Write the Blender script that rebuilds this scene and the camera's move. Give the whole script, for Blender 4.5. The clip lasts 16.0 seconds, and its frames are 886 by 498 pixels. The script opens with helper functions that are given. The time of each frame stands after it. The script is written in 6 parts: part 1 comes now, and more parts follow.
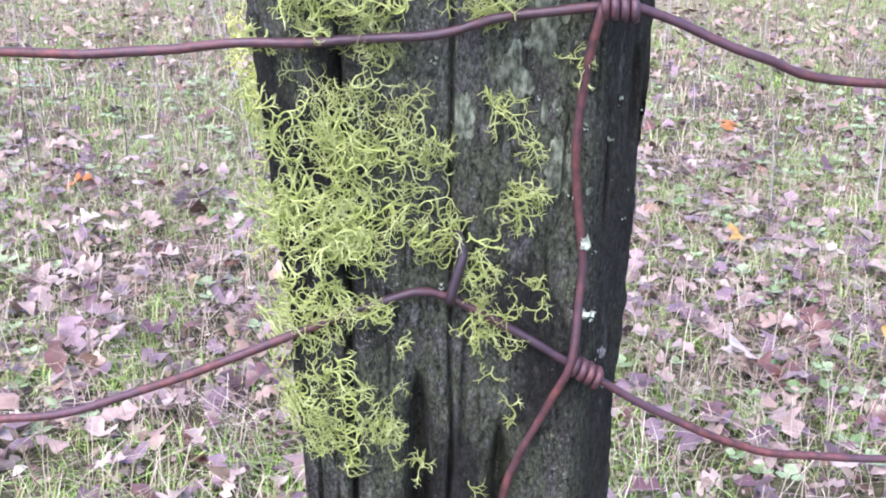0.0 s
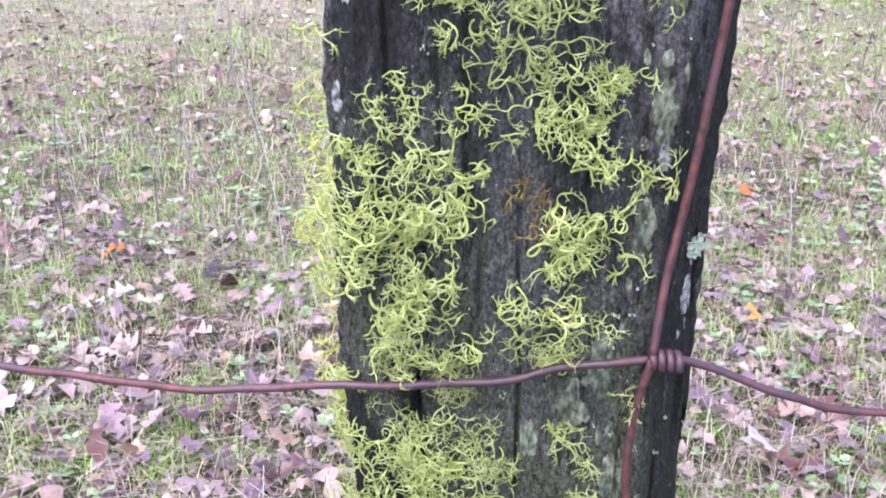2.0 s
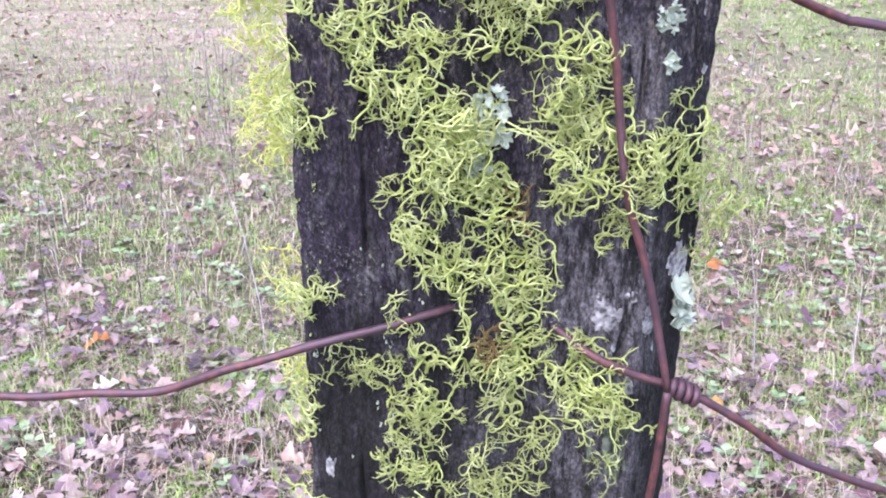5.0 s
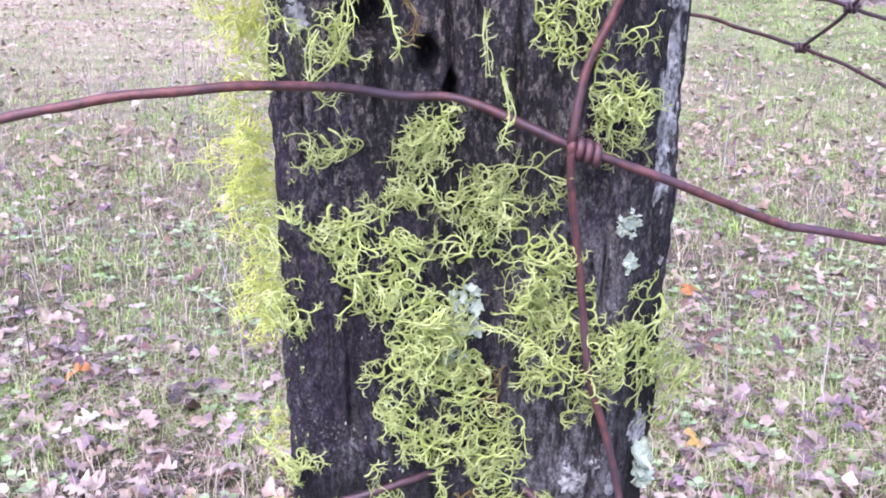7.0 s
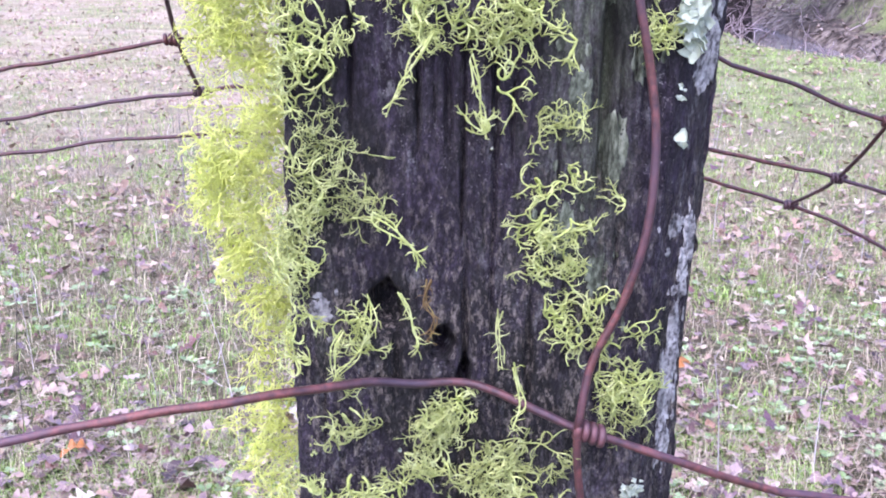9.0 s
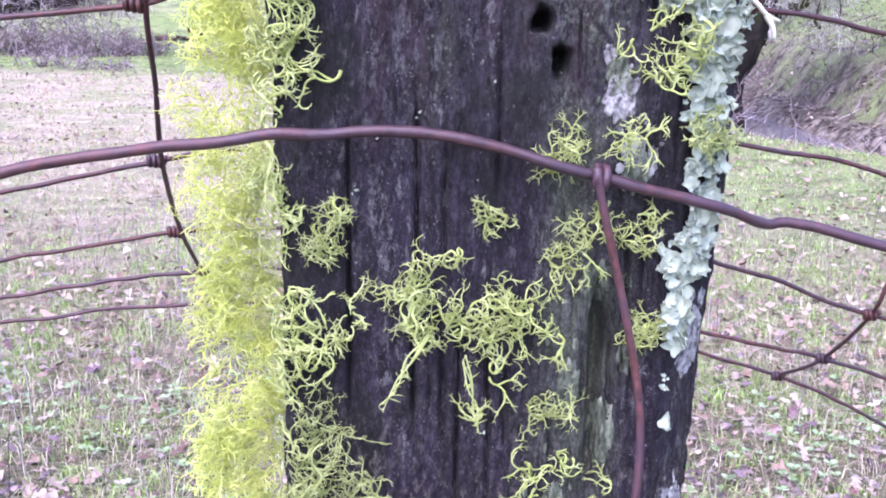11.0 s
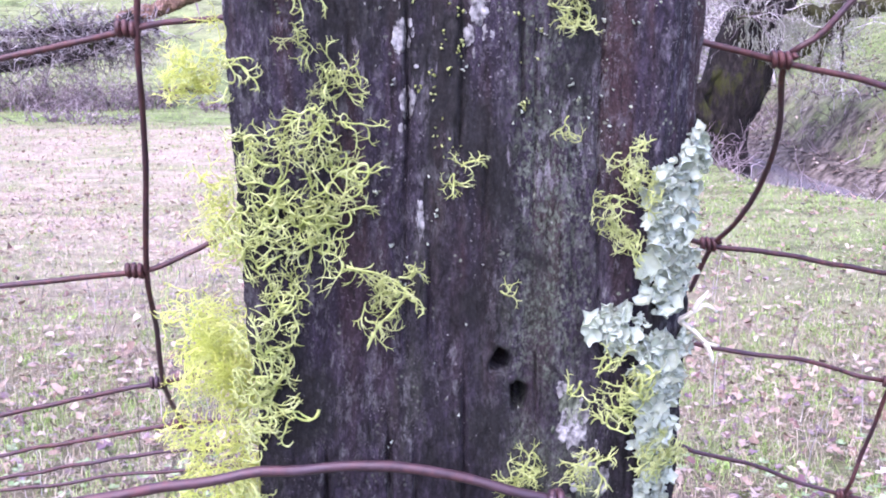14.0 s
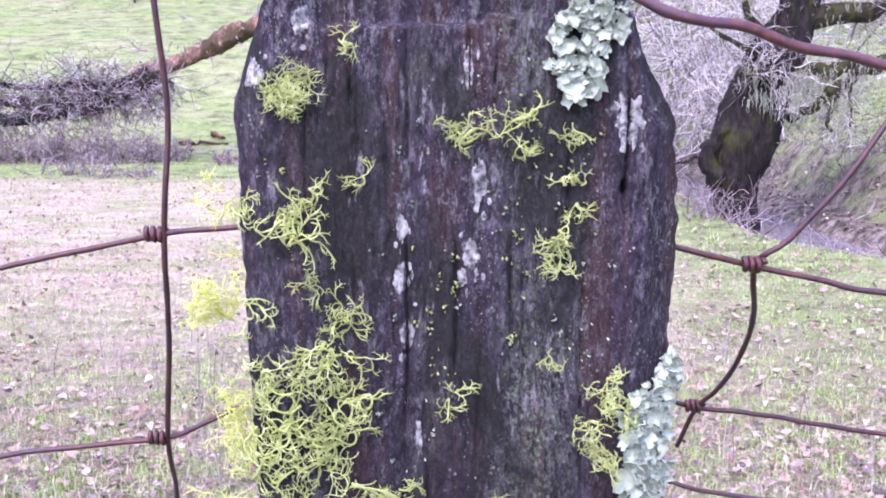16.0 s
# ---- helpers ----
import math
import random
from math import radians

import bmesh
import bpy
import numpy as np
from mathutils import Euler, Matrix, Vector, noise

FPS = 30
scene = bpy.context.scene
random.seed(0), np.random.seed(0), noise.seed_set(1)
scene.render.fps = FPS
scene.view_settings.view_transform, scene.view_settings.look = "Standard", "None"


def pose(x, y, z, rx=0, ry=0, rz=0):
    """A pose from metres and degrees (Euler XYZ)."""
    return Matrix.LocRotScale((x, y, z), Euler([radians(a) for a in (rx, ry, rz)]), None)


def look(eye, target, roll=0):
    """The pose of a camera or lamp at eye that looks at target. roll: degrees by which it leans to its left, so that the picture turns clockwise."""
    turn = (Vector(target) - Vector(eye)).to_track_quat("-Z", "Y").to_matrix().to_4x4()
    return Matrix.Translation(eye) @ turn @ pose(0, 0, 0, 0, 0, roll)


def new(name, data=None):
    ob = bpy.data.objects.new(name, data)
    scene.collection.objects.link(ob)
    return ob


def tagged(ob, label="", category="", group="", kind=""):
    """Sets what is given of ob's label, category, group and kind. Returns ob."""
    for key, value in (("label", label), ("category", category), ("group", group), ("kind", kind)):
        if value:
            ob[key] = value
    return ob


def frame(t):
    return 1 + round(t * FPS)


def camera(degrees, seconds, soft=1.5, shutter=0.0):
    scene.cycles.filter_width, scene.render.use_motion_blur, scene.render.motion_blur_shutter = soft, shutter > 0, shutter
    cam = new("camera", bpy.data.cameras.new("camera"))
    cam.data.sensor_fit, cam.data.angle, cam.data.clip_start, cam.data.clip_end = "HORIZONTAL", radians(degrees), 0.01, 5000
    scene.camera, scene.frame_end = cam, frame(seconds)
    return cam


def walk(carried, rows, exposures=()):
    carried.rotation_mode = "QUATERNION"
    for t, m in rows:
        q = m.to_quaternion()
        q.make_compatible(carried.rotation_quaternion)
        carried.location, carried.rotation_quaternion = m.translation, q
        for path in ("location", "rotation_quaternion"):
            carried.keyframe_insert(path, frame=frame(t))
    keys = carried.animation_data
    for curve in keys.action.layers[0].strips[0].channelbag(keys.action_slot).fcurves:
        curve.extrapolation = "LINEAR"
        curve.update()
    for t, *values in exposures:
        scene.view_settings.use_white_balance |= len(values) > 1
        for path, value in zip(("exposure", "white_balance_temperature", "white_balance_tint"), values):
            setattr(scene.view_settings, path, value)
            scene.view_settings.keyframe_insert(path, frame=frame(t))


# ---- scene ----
cam = camera(45.3, 16.0, soft=1.95)
PATH = [
    (0, (-0.0001, -0.0024, 0.6704), (-0.0013, 1.8589, -0.0612), -0.15),
    (0.5, (0.0025, -0.0061, 0.6989), (0.0042, 1.8583, -0.0251), 0.09),
    (1, (-0.0021, -0.0119, 0.7287), (-0.0076, 1.855, 0.0111), 0.15),
    (1.5, (-0.0078, -0.0119, 0.7528), (-0.0225, 1.8572, 0.0411), 0.00),
    (2, (-0.0185, -0.0108, 0.7831), (-0.0467, 1.8625, 0.0831), -0.22),
    (2.5, (-0.0164, -0.0132, 0.8187), (-0.0403, 1.8635, 0.1275), -0.22),
    (3, (-0.0157, -0.0121, 0.8398), (-0.0347, 1.8636, 0.146), -0.30),
    (3.5, (-0.0147, -0.0128, 0.8635), (-0.0242, 1.8648, 0.1746), -0.26),
    (4, (-0.015, -0.017, 0.8879), (-0.0161, 1.8624, 0.2039), -0.27),
    (4.5, (-0.0148, -0.015, 0.92), (-0.0096, 1.8656, 0.2395), -0.26),
    (7, (-0.0143, -0.0234, 1.0175), (0.0395, 1.8573, 0.3392), 0.18),
    (7.5, (-0.0209, -0.0148, 1.0371), (0.04, 1.8638, 0.3536), 0.32),
    (8, (-0.0225, -0.0163, 1.0636), (0.0459, 1.8664, 0.3921), 0.19),
    (10.5, (-0.0236, -0.0206, 1.1517), (0.0515, 1.9151, 0.6542), 1.20),
    (11, (-0.0236, -0.0169, 1.1744), (0.058, 1.9253, 0.7042), 1.00),
    (11.5, (-0.0191, -0.0199, 1.1926), (0.0686, 1.9285, 0.75), 0.86),
    (12, (-0.0205, -0.0295, 1.208), (0.0627, 1.9237, 0.7857), 0.60),
    (12.5, (-0.0197, -0.034, 1.2298), (0.0648, 1.9212, 0.817), 0.44),
    (13, (-0.0167, -0.0308, 1.2418), (0.0737, 1.9241, 0.8292), 0.37),
    (13.5, (-0.0116, -0.0311, 1.2643), (0.0738, 1.9244, 0.8532), 0.18),
    (14, (-0.0107, -0.0315, 1.277), (0.0522, 1.9281, 0.8821), -0.00),
    (14.5, (-0.0114, -0.0366, 1.2963), (0.0411, 1.9289, 0.9302), 0.23),
    (15, (-0.0137, -0.0427, 1.3101), (0.0409, 1.9267, 0.9663), 0.07),
    (15.5, (-0.0128, -0.0528, 1.329), (0.0424, 1.9204, 1.0077), 0.06),
    (16, (-0.0061, -0.0599, 1.3458), (0.0359, 1.9163, 1.0411), 0.03),
]
walk(cam, [(t, look(eye, target, roll)) for t, eye, target, roll in PATH], [(0, 1.71, 6210, 24.5), (8, 1.72, 6030, 31), (11, 1.83, 5870, 35), (16, 1.85, 6000, 39.5)])

# ---- light ----
world = bpy.data.worlds.new("overcast sky")
scene.world = world
world.use_nodes = True
wn = world.node_tree.nodes
sky = wn.new("ShaderNodeTexSky")
sky.sky_type = "NISHITA"
sky.sun_disc = False
sky.sun_elevation = radians(55)
sky.sun_rotation = radians(200)
sky.dust_density = 1.6
sky.air_density = 1.0
bg = wn["Background"]
bg.inputs["Strength"].default_value = 0.15
world.node_tree.links.new(sky.outputs["Color"], bg.inputs["Color"])
sun_data = bpy.data.lights.new("sun", "SUN")
sun_data.energy = 1.5
sun_data.angle = radians(70)
sun_data.color = (1.0, 0.97, 0.95)
sun = new("sun", sun_data)
sun.matrix_world = look((-2.5, -3.5, 7.0), (0, 0.3, 0.6))


# ---- materials ----
def material(name, rough=0.8, metal=0.0, spec=0.5):
    m = bpy.data.materials.new(name)
    m.use_nodes = True
    nt = m.node_tree
    b = nt.nodes["Principled BSDF"]
    b.inputs["Roughness"].default_value = rough
    b.inputs["Metallic"].default_value = metal
    b.inputs["Specular IOR Level"].default_value = spec
    return m, nt, b


def node(nt, kind, **values):
    n = nt.nodes.new(kind)
    for k, v in values.items():
        n.inputs[k].default_value = v
    return n


def coords(nt, scale=(1, 1, 1)):
    tc = nt.nodes.new("ShaderNodeTexCoord")
    mp = node(nt, "ShaderNodeMapping", Scale=scale)
    nt.links.new(tc.outputs["Object"], mp.inputs["Vector"])
    return mp.outputs["Vector"]


def noise_of(nt, vec, scale, detail=4.0, rough=0.55):
    n = node(nt, "ShaderNodeTexNoise", Scale=scale, Detail=detail, Roughness=rough)
    nt.links.new(vec, n.inputs["Vector"])
    return n.outputs["Fac"]


def ramp(nt, fac, stops):
    r = nt.nodes.new("ShaderNodeValToRGB")
    e = r.color_ramp.elements
    while len(e) < len(stops):
        e.new(0.5)
    for el, (p, c) in zip(e, stops):
        el.position = p
        el.color = (*c, 1) if len(c) == 3 else c
    nt.links.new(fac, r.inputs["Fac"])
    return r.outputs["Color"]


def grey(v):
    return (v, v, v)


def mix(nt, fac, a, b, mode="MIX"):
    n = nt.nodes.new("ShaderNodeMix")
    n.data_type = "RGBA"
    n.blend_type = mode
    for sock, val in ((n.inputs["Factor"], fac), (n.inputs["A"], a), (n.inputs["B"], b)):
        if isinstance(val, (int, float)):
            sock.default_value = val
        elif isinstance(val, tuple):
            sock.default_value = (*val, 1)
        else:
            nt.links.new(val, sock)
    return n.outputs["Result"]


def math_of(nt, op, a, b=0.0):
    n = nt.nodes.new("ShaderNodeMath")
    n.operation = op
    for sock, val in zip(n.inputs, (a, b)):
        if isinstance(val, (int, float)):
            sock.default_value = val
        else:
            nt.links.new(val, sock)
    return n.outputs[0]


def bump(nt, b, height, strength, distance):
    n = node(nt, "ShaderNodeBump", Strength=strength, Distance=distance)
    nt.links.new(height, n.inputs["Height"])
    nt.links.new(n.outputs["Normal"], b.inputs["Normal"])


def weathered_wood():
    m, nt, b = material("weathered_wood", 0.8, spec=0.25)
    flat = coords(nt)
    sep = nt.nodes.new("ShaderNodeSeparateXYZ")
    nt.links.new(flat, sep.inputs[0])

    def span(axis_name, lo, hi):
        r = node(nt, "ShaderNodeMapRange", **{"From Min": lo, "From Max": hi})
        nt.links.new(sep.outputs[axis_name], r.inputs["Value"])
        return r.outputs[0]

    streak = noise_of(nt, coords(nt, (1, 1, 0.22)), 260, 7, 0.72)
    grain = noise_of(nt, coords(nt, (1, 1, 0.5)), 750, 6, 0.75)
    bands = noise_of(nt, coords(nt, (1, 1, 0.13)), 48, 4, 0.6)
    blotch = noise_of(nt, coords(nt, (1, 1, 0.6)), 30, 6, 0.65)
    wander = noise_of(nt, coords(nt, (1, 1, 0.4)), 24, 5, 0.6)
    both = math_of(nt, "ADD", math_of(nt, "MULTIPLY", streak, 0.55), math_of(nt, "MULTIPLY", grain, 0.45))
    base = ramp(nt, both, [(0.34, (0.008, 0.006, 0.010)), (0.5, (0.026, 0.0185, 0.035)), (0.68, (0.081, 0.060, 0.108))])
    # heartwood red and brown bands in the upper part
    red_where = ramp(nt, noise_of(nt, coords(nt, (1, 1, 0.07)), 75, 3, 0.5), [(0.50, grey(0)), (0.60, grey(0.75))])
    base = mix(nt, math_of(nt, "MULTIPLY", red_where, span("Z", 1.10, 1.24)), base, mix(nt, both, (0.012, 0.006, 0.007), (0.085, 0.038, 0.04)))
    # green-grey algal film, thickest low down, in upright bands above
    film = math_of(nt, "MULTIPLY", ramp(nt, blotch, [(0.32, grey(0)), (0.52, grey(1))]), math_of(nt, "ADD", math_of(nt, "MULTIPLY", span("Z", 0.80, 0.62), 0.9), 0.05))
    film2 = math_of(nt, "MULTIPLY", ramp(nt, bands, [(0.54, grey(0)), (0.64, grey(0.35))]), ramp(nt, blotch, [(0.42, grey(0)), (0.6, grey(1))]))
    film = math_of(nt, "MAXIMUM", film, film2)
    base = mix(nt, film, base, mix(nt, grain, (0.03, 0.037, 0.022), (0.17, 0.195, 0.125)))
    pock = ramp(nt, noise_of(nt, coords(nt, (1, 1, 0.55)), 560, 5, 0.7), [(0.40, grey(0.9)), (0.47, grey(0))])
    base = mix(nt, math_of(nt, "MULTIPLY", pock, span("Z", 0.95, 0.75)), base, (0.008, 0.008, 0.007))
    # ragged pale flecks of crust
    fleck = ramp(nt, noise_of(nt, coords(nt, (1, 1, 0.38)), 300, 8, 0.74), [(0.535, grey(0)), (0.565, grey(1))])
    fleck_where = ramp(nt, noise_of(nt, coords(nt, (1, 1, 0.2)), 66, 6, 0.68), [(0.45, grey(0)), (0.58, grey(0.75))])
    base = mix(nt, math_of(nt, "MULTIPLY", fleck, fleck_where), base, mix(nt, grain, (0.07, 0.07, 0.075), (0.30, 0.30, 0.31)))
    speck = ramp(nt, noise_of(nt, coords(nt, (1, 1, 0.7)), 620, 6, 0.7), [(0.50, grey(0)), (0.53, grey(1))])
    band = math_of(nt, "MULTIPLY", math_of(nt, "MULTIPLY", span("X", 0.018, 0.030), span("X", 0.056, 0.042)), math_of(nt, "MULTIPLY", span("Z", 0.97, 1.05), ramp(nt, blotch, [(0.40, grey(0.2)), (0.55, grey(1))])))
    base = mix(nt, math_of(nt, "MULTIPLY", math_of(nt, "MULTIPLY", band, speck), 0.75), base, mix(nt, grain, (0.05, 0.065, 0.045), (0.24, 0.29, 0.22)))
    base = mix(nt, math_of(nt, "MULTIPLY", math_of(nt, "MULTIPLY", band, span("Z", 1.16, 1.08)), 0.85), base, mix(nt, grain, (0.05, 0.065, 0.04), (0.21, 0.25, 0.155)))
    worn = math_of(nt, "MULTIPLY", math_of(nt, "MULTIPLY", span("X", -0.013, -0.005), span("X", 0.016, 0.008)), math_of(nt, "MULTIPLY", span("Z", 0.57, 0.62), span("Z", 0.82, 0.76)))
    base = mix(nt, math_of(nt, "MULTIPLY", math_of(nt, "MULTIPLY", worn, ramp(nt, both, [(0.40, grey(0.05)), (0.56, grey(1))])), 0.55), base, (0.17, 0.17, 0.19))
    # grey-violet scurf in short upright dashes, more of it higher up
    scurf = ramp(nt, noise_of(nt, coords(nt, (1, 1, 0.45)), 230, 8, 0.75), [(0.54, grey(0)), (0.575, grey(1))])
    base = mix(nt, math_of(nt, "MULTIPLY", scurf, math_of(nt, "ADD", math_of(nt, "ADD", 0.10, math_of(nt, "MULTIPLY", span("Z", 0.98, 0.80), 0.35)), math_of(nt, "MULTIPLY", span("Z", 1.16, 1.30), 0.55))), base, mix(nt, grain, (0.05, 0.045, 0.055), (0.21, 0.195, 0.225)))
    v2 = node(nt, "ShaderNodeTexVoronoi", Scale=420.0)
    nt.links.new(flat, v2.inputs["Vector"])
    dots = math_of(nt, "MULTIPLY", ramp(nt, v2.outputs["Distance"], [(0.20, grey(1)), (0.32, grey(0))]), ramp(nt, noise_of(nt, flat, 95, 4, 0.6), [(0.56, grey(0)), (0.64, grey(0.9))]))
    base = mix(nt, math_of(nt, "MULTIPLY", dots, span("Z", 1.05, 1.2)), base, (0.25, 0.29, 0.21))
    # silvered patches
    silver = math_of(nt, "MULTIPLY", ramp(nt, streak, [(0.48, grey(0)), (0.62, grey(1))]), ramp(nt, wander, [(0.57, grey(0)), (0.68, grey(0.35))]))
    base = mix(nt, silver, base, (0.17, 0.16, 0.175))
    # fine pale speckle in drifts
    fine = ramp(nt, noise_of(nt, flat, 1100, 3, 0.6), [(0.62, grey(0)), (0.68, grey(0.8))])
    drift = ramp(nt, noise_of(nt, coords(nt, (1, 1, 0.5)), 45, 5, 0.65), [(0.50, grey(0)), (0.62, grey(0.8))])
    base = mix(nt, math_of(nt, "MULTIPLY", fine, drift), base, (0.52, 0.50, 0.50))
    low = math_of(nt, "MULTIPLY", ramp(nt, noise_of(nt, coords(nt, (1, 1, 0.6)), 820, 4, 0.65), [(0.57, grey(0)), (0.63, grey(1))]), math_of(nt, "MULTIPLY", math_of(nt, "MULTIPLY", span("Z", 1.0, 0.85), drift), 0.6))
    base = mix(nt, low, base, (0.48, 0.48, 0.40))
    # blackened zones: a band by the old front corner low down, and blots elsewhere
    black = ramp(nt, noise_of(nt, coords(nt, (1, 1, 0.45)), 26, 6, 0.6), [(0.40, grey(0.9)), (0.49, grey(0))])
    corner = math_of(nt, "MULTIPLY", math_of(nt, "MULTIPLY", span("X", 0.044, 0.052), span("Z", 0.95, 0.72)), 0.8)
    stain = math_of(nt, "MULTIPLY", math_of(nt, "MULTIPLY", span("X", -0.030, -0.038), span("X", -0.060, -0.054)), math_of(nt, "MULTIPLY", math_of(nt, "MULTIPLY", span("Z", 0.700, 0.715), span("Z", 0.81, 0.79)), 0.85))
    base = mix(nt, math_of(nt, "MAXIMUM", math_of(nt, "MAXIMUM", black, stain), corner), base, mix(nt, grain, (0.004, 0.004, 0.005), (0.03, 0.03, 0.03)))
    # grey silvered strip beside the front corner, and chalky smears
    strip = math_of(nt, "MULTIPLY", math_of(nt, "MULTIPLY", span("X", 0.012, 0.026), span("X", 0.066, 0.056)), math_of(nt, "MULTIPLY", span("Z", 0.69, 0.75), span("Z", 0.93, 0.88)))
    ragged = ramp(nt, noise_of(nt, coords(nt, (1, 1, 0.30)), 190, 8, 0.76), [(0.44, grey(0)), (0.56, grey(1))])
    base = mix(nt, math_of(nt, "MULTIPLY", math_of(nt, "MULTIPLY", strip, ragged), 0.8), base, mix(nt, grain, (0.07, 0.065, 0.075), (0.40, 0.385, 0.41)))
    chalk = math_of(nt, "MULTIPLY", ramp(nt, noise_of(nt, coords(nt, (1, 1, 0.22)), 150, 9, 0.78), [(0.565, grey(0)), (0.60, grey(1))]), ramp(nt, noise_of(nt, coords(nt, (1, 1, 0.35)), 40, 5, 0.65), [(0.44, grey(0)), (0.60, grey(0.8))]))
    base = mix(nt, math_of(nt, "MULTIPLY", chalk, math_of(nt, "ADD", math_of(nt, "MULTIPLY", span("Z", 1.14, 1.26), 0.7), 0.3)), base, mix(nt, grain, (0.10, 0.09, 0.11), (0.46, 0.44, 0.48)))
    # brown and grey mottling round the rotted hollows
    rot = math_of(nt, "MULTIPLY", span("Z", 0.84, 0.92), span("Z", 1.06, 1.0))
    mottle = ramp(nt, noise_of(nt, coords(nt, (1, 1, 0.45)), 420, 7, 0.75), [(0.52, grey(0)), (0.57, grey(0.8))])
    base = mix(nt, math_of(nt, "MULTIPLY", math_of(nt, "MULTIPLY", rot, mottle), ramp(nt, blotch, [(0.40, grey(0.15)), (0.56, grey(1))])), base, mix(nt, grain, (0.07, 0.055, 0.045), (0.40, 0.36, 0.32)))
    # scattered white points
    v = node(nt, "ShaderNodeTexVoronoi", Scale=240.0)
    nt.links.new(flat, v.inputs["Vector"])
    pts = ramp(nt, v.outputs["Distance"], [(0.05, grey(0.8)), (0.11, grey(0))])
    base = mix(nt, math_of(nt, "MULTIPLY", pts, ramp(nt, grain, [(0.52, grey(0)), (0.6, grey(1))])), base, (0.70, 0.71, 0.66))
    pits = ramp(nt, noise_of(nt, coords(nt, (1, 1, 0.2)), 460, 5, 0.7), [(0.36, grey(0.7)), (0.42, grey(0))])
    base = mix(nt, pits, base, (0.005, 0.005, 0.005))
    # overall tone by height: darkest about two thirds up, palest near the top
    height_tone = ramp(nt, span("Z", 0.55, 1.30), [(0.0, grey(0.56)), (0.47, grey(0.55)), (0.73, grey(0.52)), (0.87, grey(0.58)), (1.0, grey(0.78))])
    base = mix(nt, 1.0, base, height_tone, "MULTIPLY")
    crisp = noise_of(nt, coords(nt, (1, 1, 0.6)), 1000, 4, 0.7)
    base = mix(nt, math_of(nt, "ADD", math_of(nt, "MULTIPLY", span("Z", 1.08, 0.95), 0.3), 0.6), base, mix(nt, 1.0, base, ramp(nt, crisp, [(0.36, grey(0.40)), (0.5, grey(0.9)), (0.62, grey(1.8))]), "MULTIPLY"))
    nt.links.new(base, b.inputs["Base Color"])
    nt.links.new(ramp(nt, both, [(0.35, grey(0.95)), (0.65, grey(0.6))]), b.inputs["Roughness"])
    bump(nt, b, math_of(nt, "SUBTRACT", math_of(nt, "ADD", math_of(nt, "MULTIPLY", both, 0.8), math_of(nt, "MULTIPLY", fleck, 0.15)), math_of(nt, "MULTIPLY", pits, 0.35)), 0.6, 0.0020)
    return m


def rusty_steel(name="rusty_wire_steel", dark=1.0, worn=(0.2, 0.8), mid_dark=0.0):
    m, nt, b = material(name, 0.5, 0.2, 0.5)
    vec = coords(nt)
    n1 = noise_of(nt, vec, 260, 5, 0.65)
    n2 = noise_of(nt, vec, 30, 3, 0.5)
    col = ramp(nt, n1, [(0.3, (0.03 * dark, 0.016 * dark, 0.017 * dark)), (0.5, (0.115 * dark, 0.042 * dark, 0.036 * dark)), (0.7, (0.23 * dark, 0.075 * dark, 0.062 * dark))])
    col = mix(nt, ramp(nt, n2, [(0.38, grey(worn[0])), (0.64, grey(worn[1]))]), col, (0.078 * dark, 0.050 * dark, 0.072 * dark))
    # darker and more violet along the stretch that crosses the post
    if mid_dark:
        sep = nt.nodes.new("ShaderNodeSeparateXYZ")
        nt.links.new(vec, sep.inputs[0])
        ends = []
        for lo, hi in ((-0.062, -0.03), (0.062, 0.03)):
            r = node(nt, "ShaderNodeMapRange", **{"From Min": lo, "From Max": hi})
            nt.links.new(sep.outputs["X"], r.inputs["Value"])
            ends.append(r.outputs[0])
        where = math_of(nt, "MULTIPLY", math_of(nt, "MULTIPLY", ends[0], ends[1]), ramp(nt, n2, [(0.3, grey(0.5 * mid_dark)), (0.6, grey(mid_dark))]))
        col = mix(nt, where, col, mix(nt, n1, (0.016, 0.012, 0.016), (0.075, 0.055, 0.078)))
    nt.links.new(col, b.inputs["Base Color"])
    nt.links.new(ramp(nt, n1, [(0.3, grey(0.34)), (0.7, grey(0.62))]), b.inputs["Roughness"])
    bump(nt, b, n1, 0.5, 0.0006)
    return m


def lichen_material(name, a, c, tip):
    m, nt, b = material(name, 0.75, spec=0.25)
    vec = coords(nt)
    per = ramp(nt, noise_of(nt, vec, 170, 3, 0.6), [(0.34, a), (0.5, c), (0.66, tip)])
    col = mix(nt, ramp(nt, noise_of(nt, vec, 60, 3), [(0.46, grey(0)), (0.66, grey(0.4))]), per, tuple(v * 0.62 for v in a))
    nt.links.new(col, b.inputs["Base Color"])
    b.inputs["Subsurface Weight"].default_value = 0.15
    b.inputs["Subsurface Radius"].default_value = (0.002, 0.002, 0.001)
    b.inputs["Subsurface Scale"].default_value = 1.0
    bump(nt, b, noise_of(nt, vec, 1800, 2), 0.4, 0.0003)
    return m


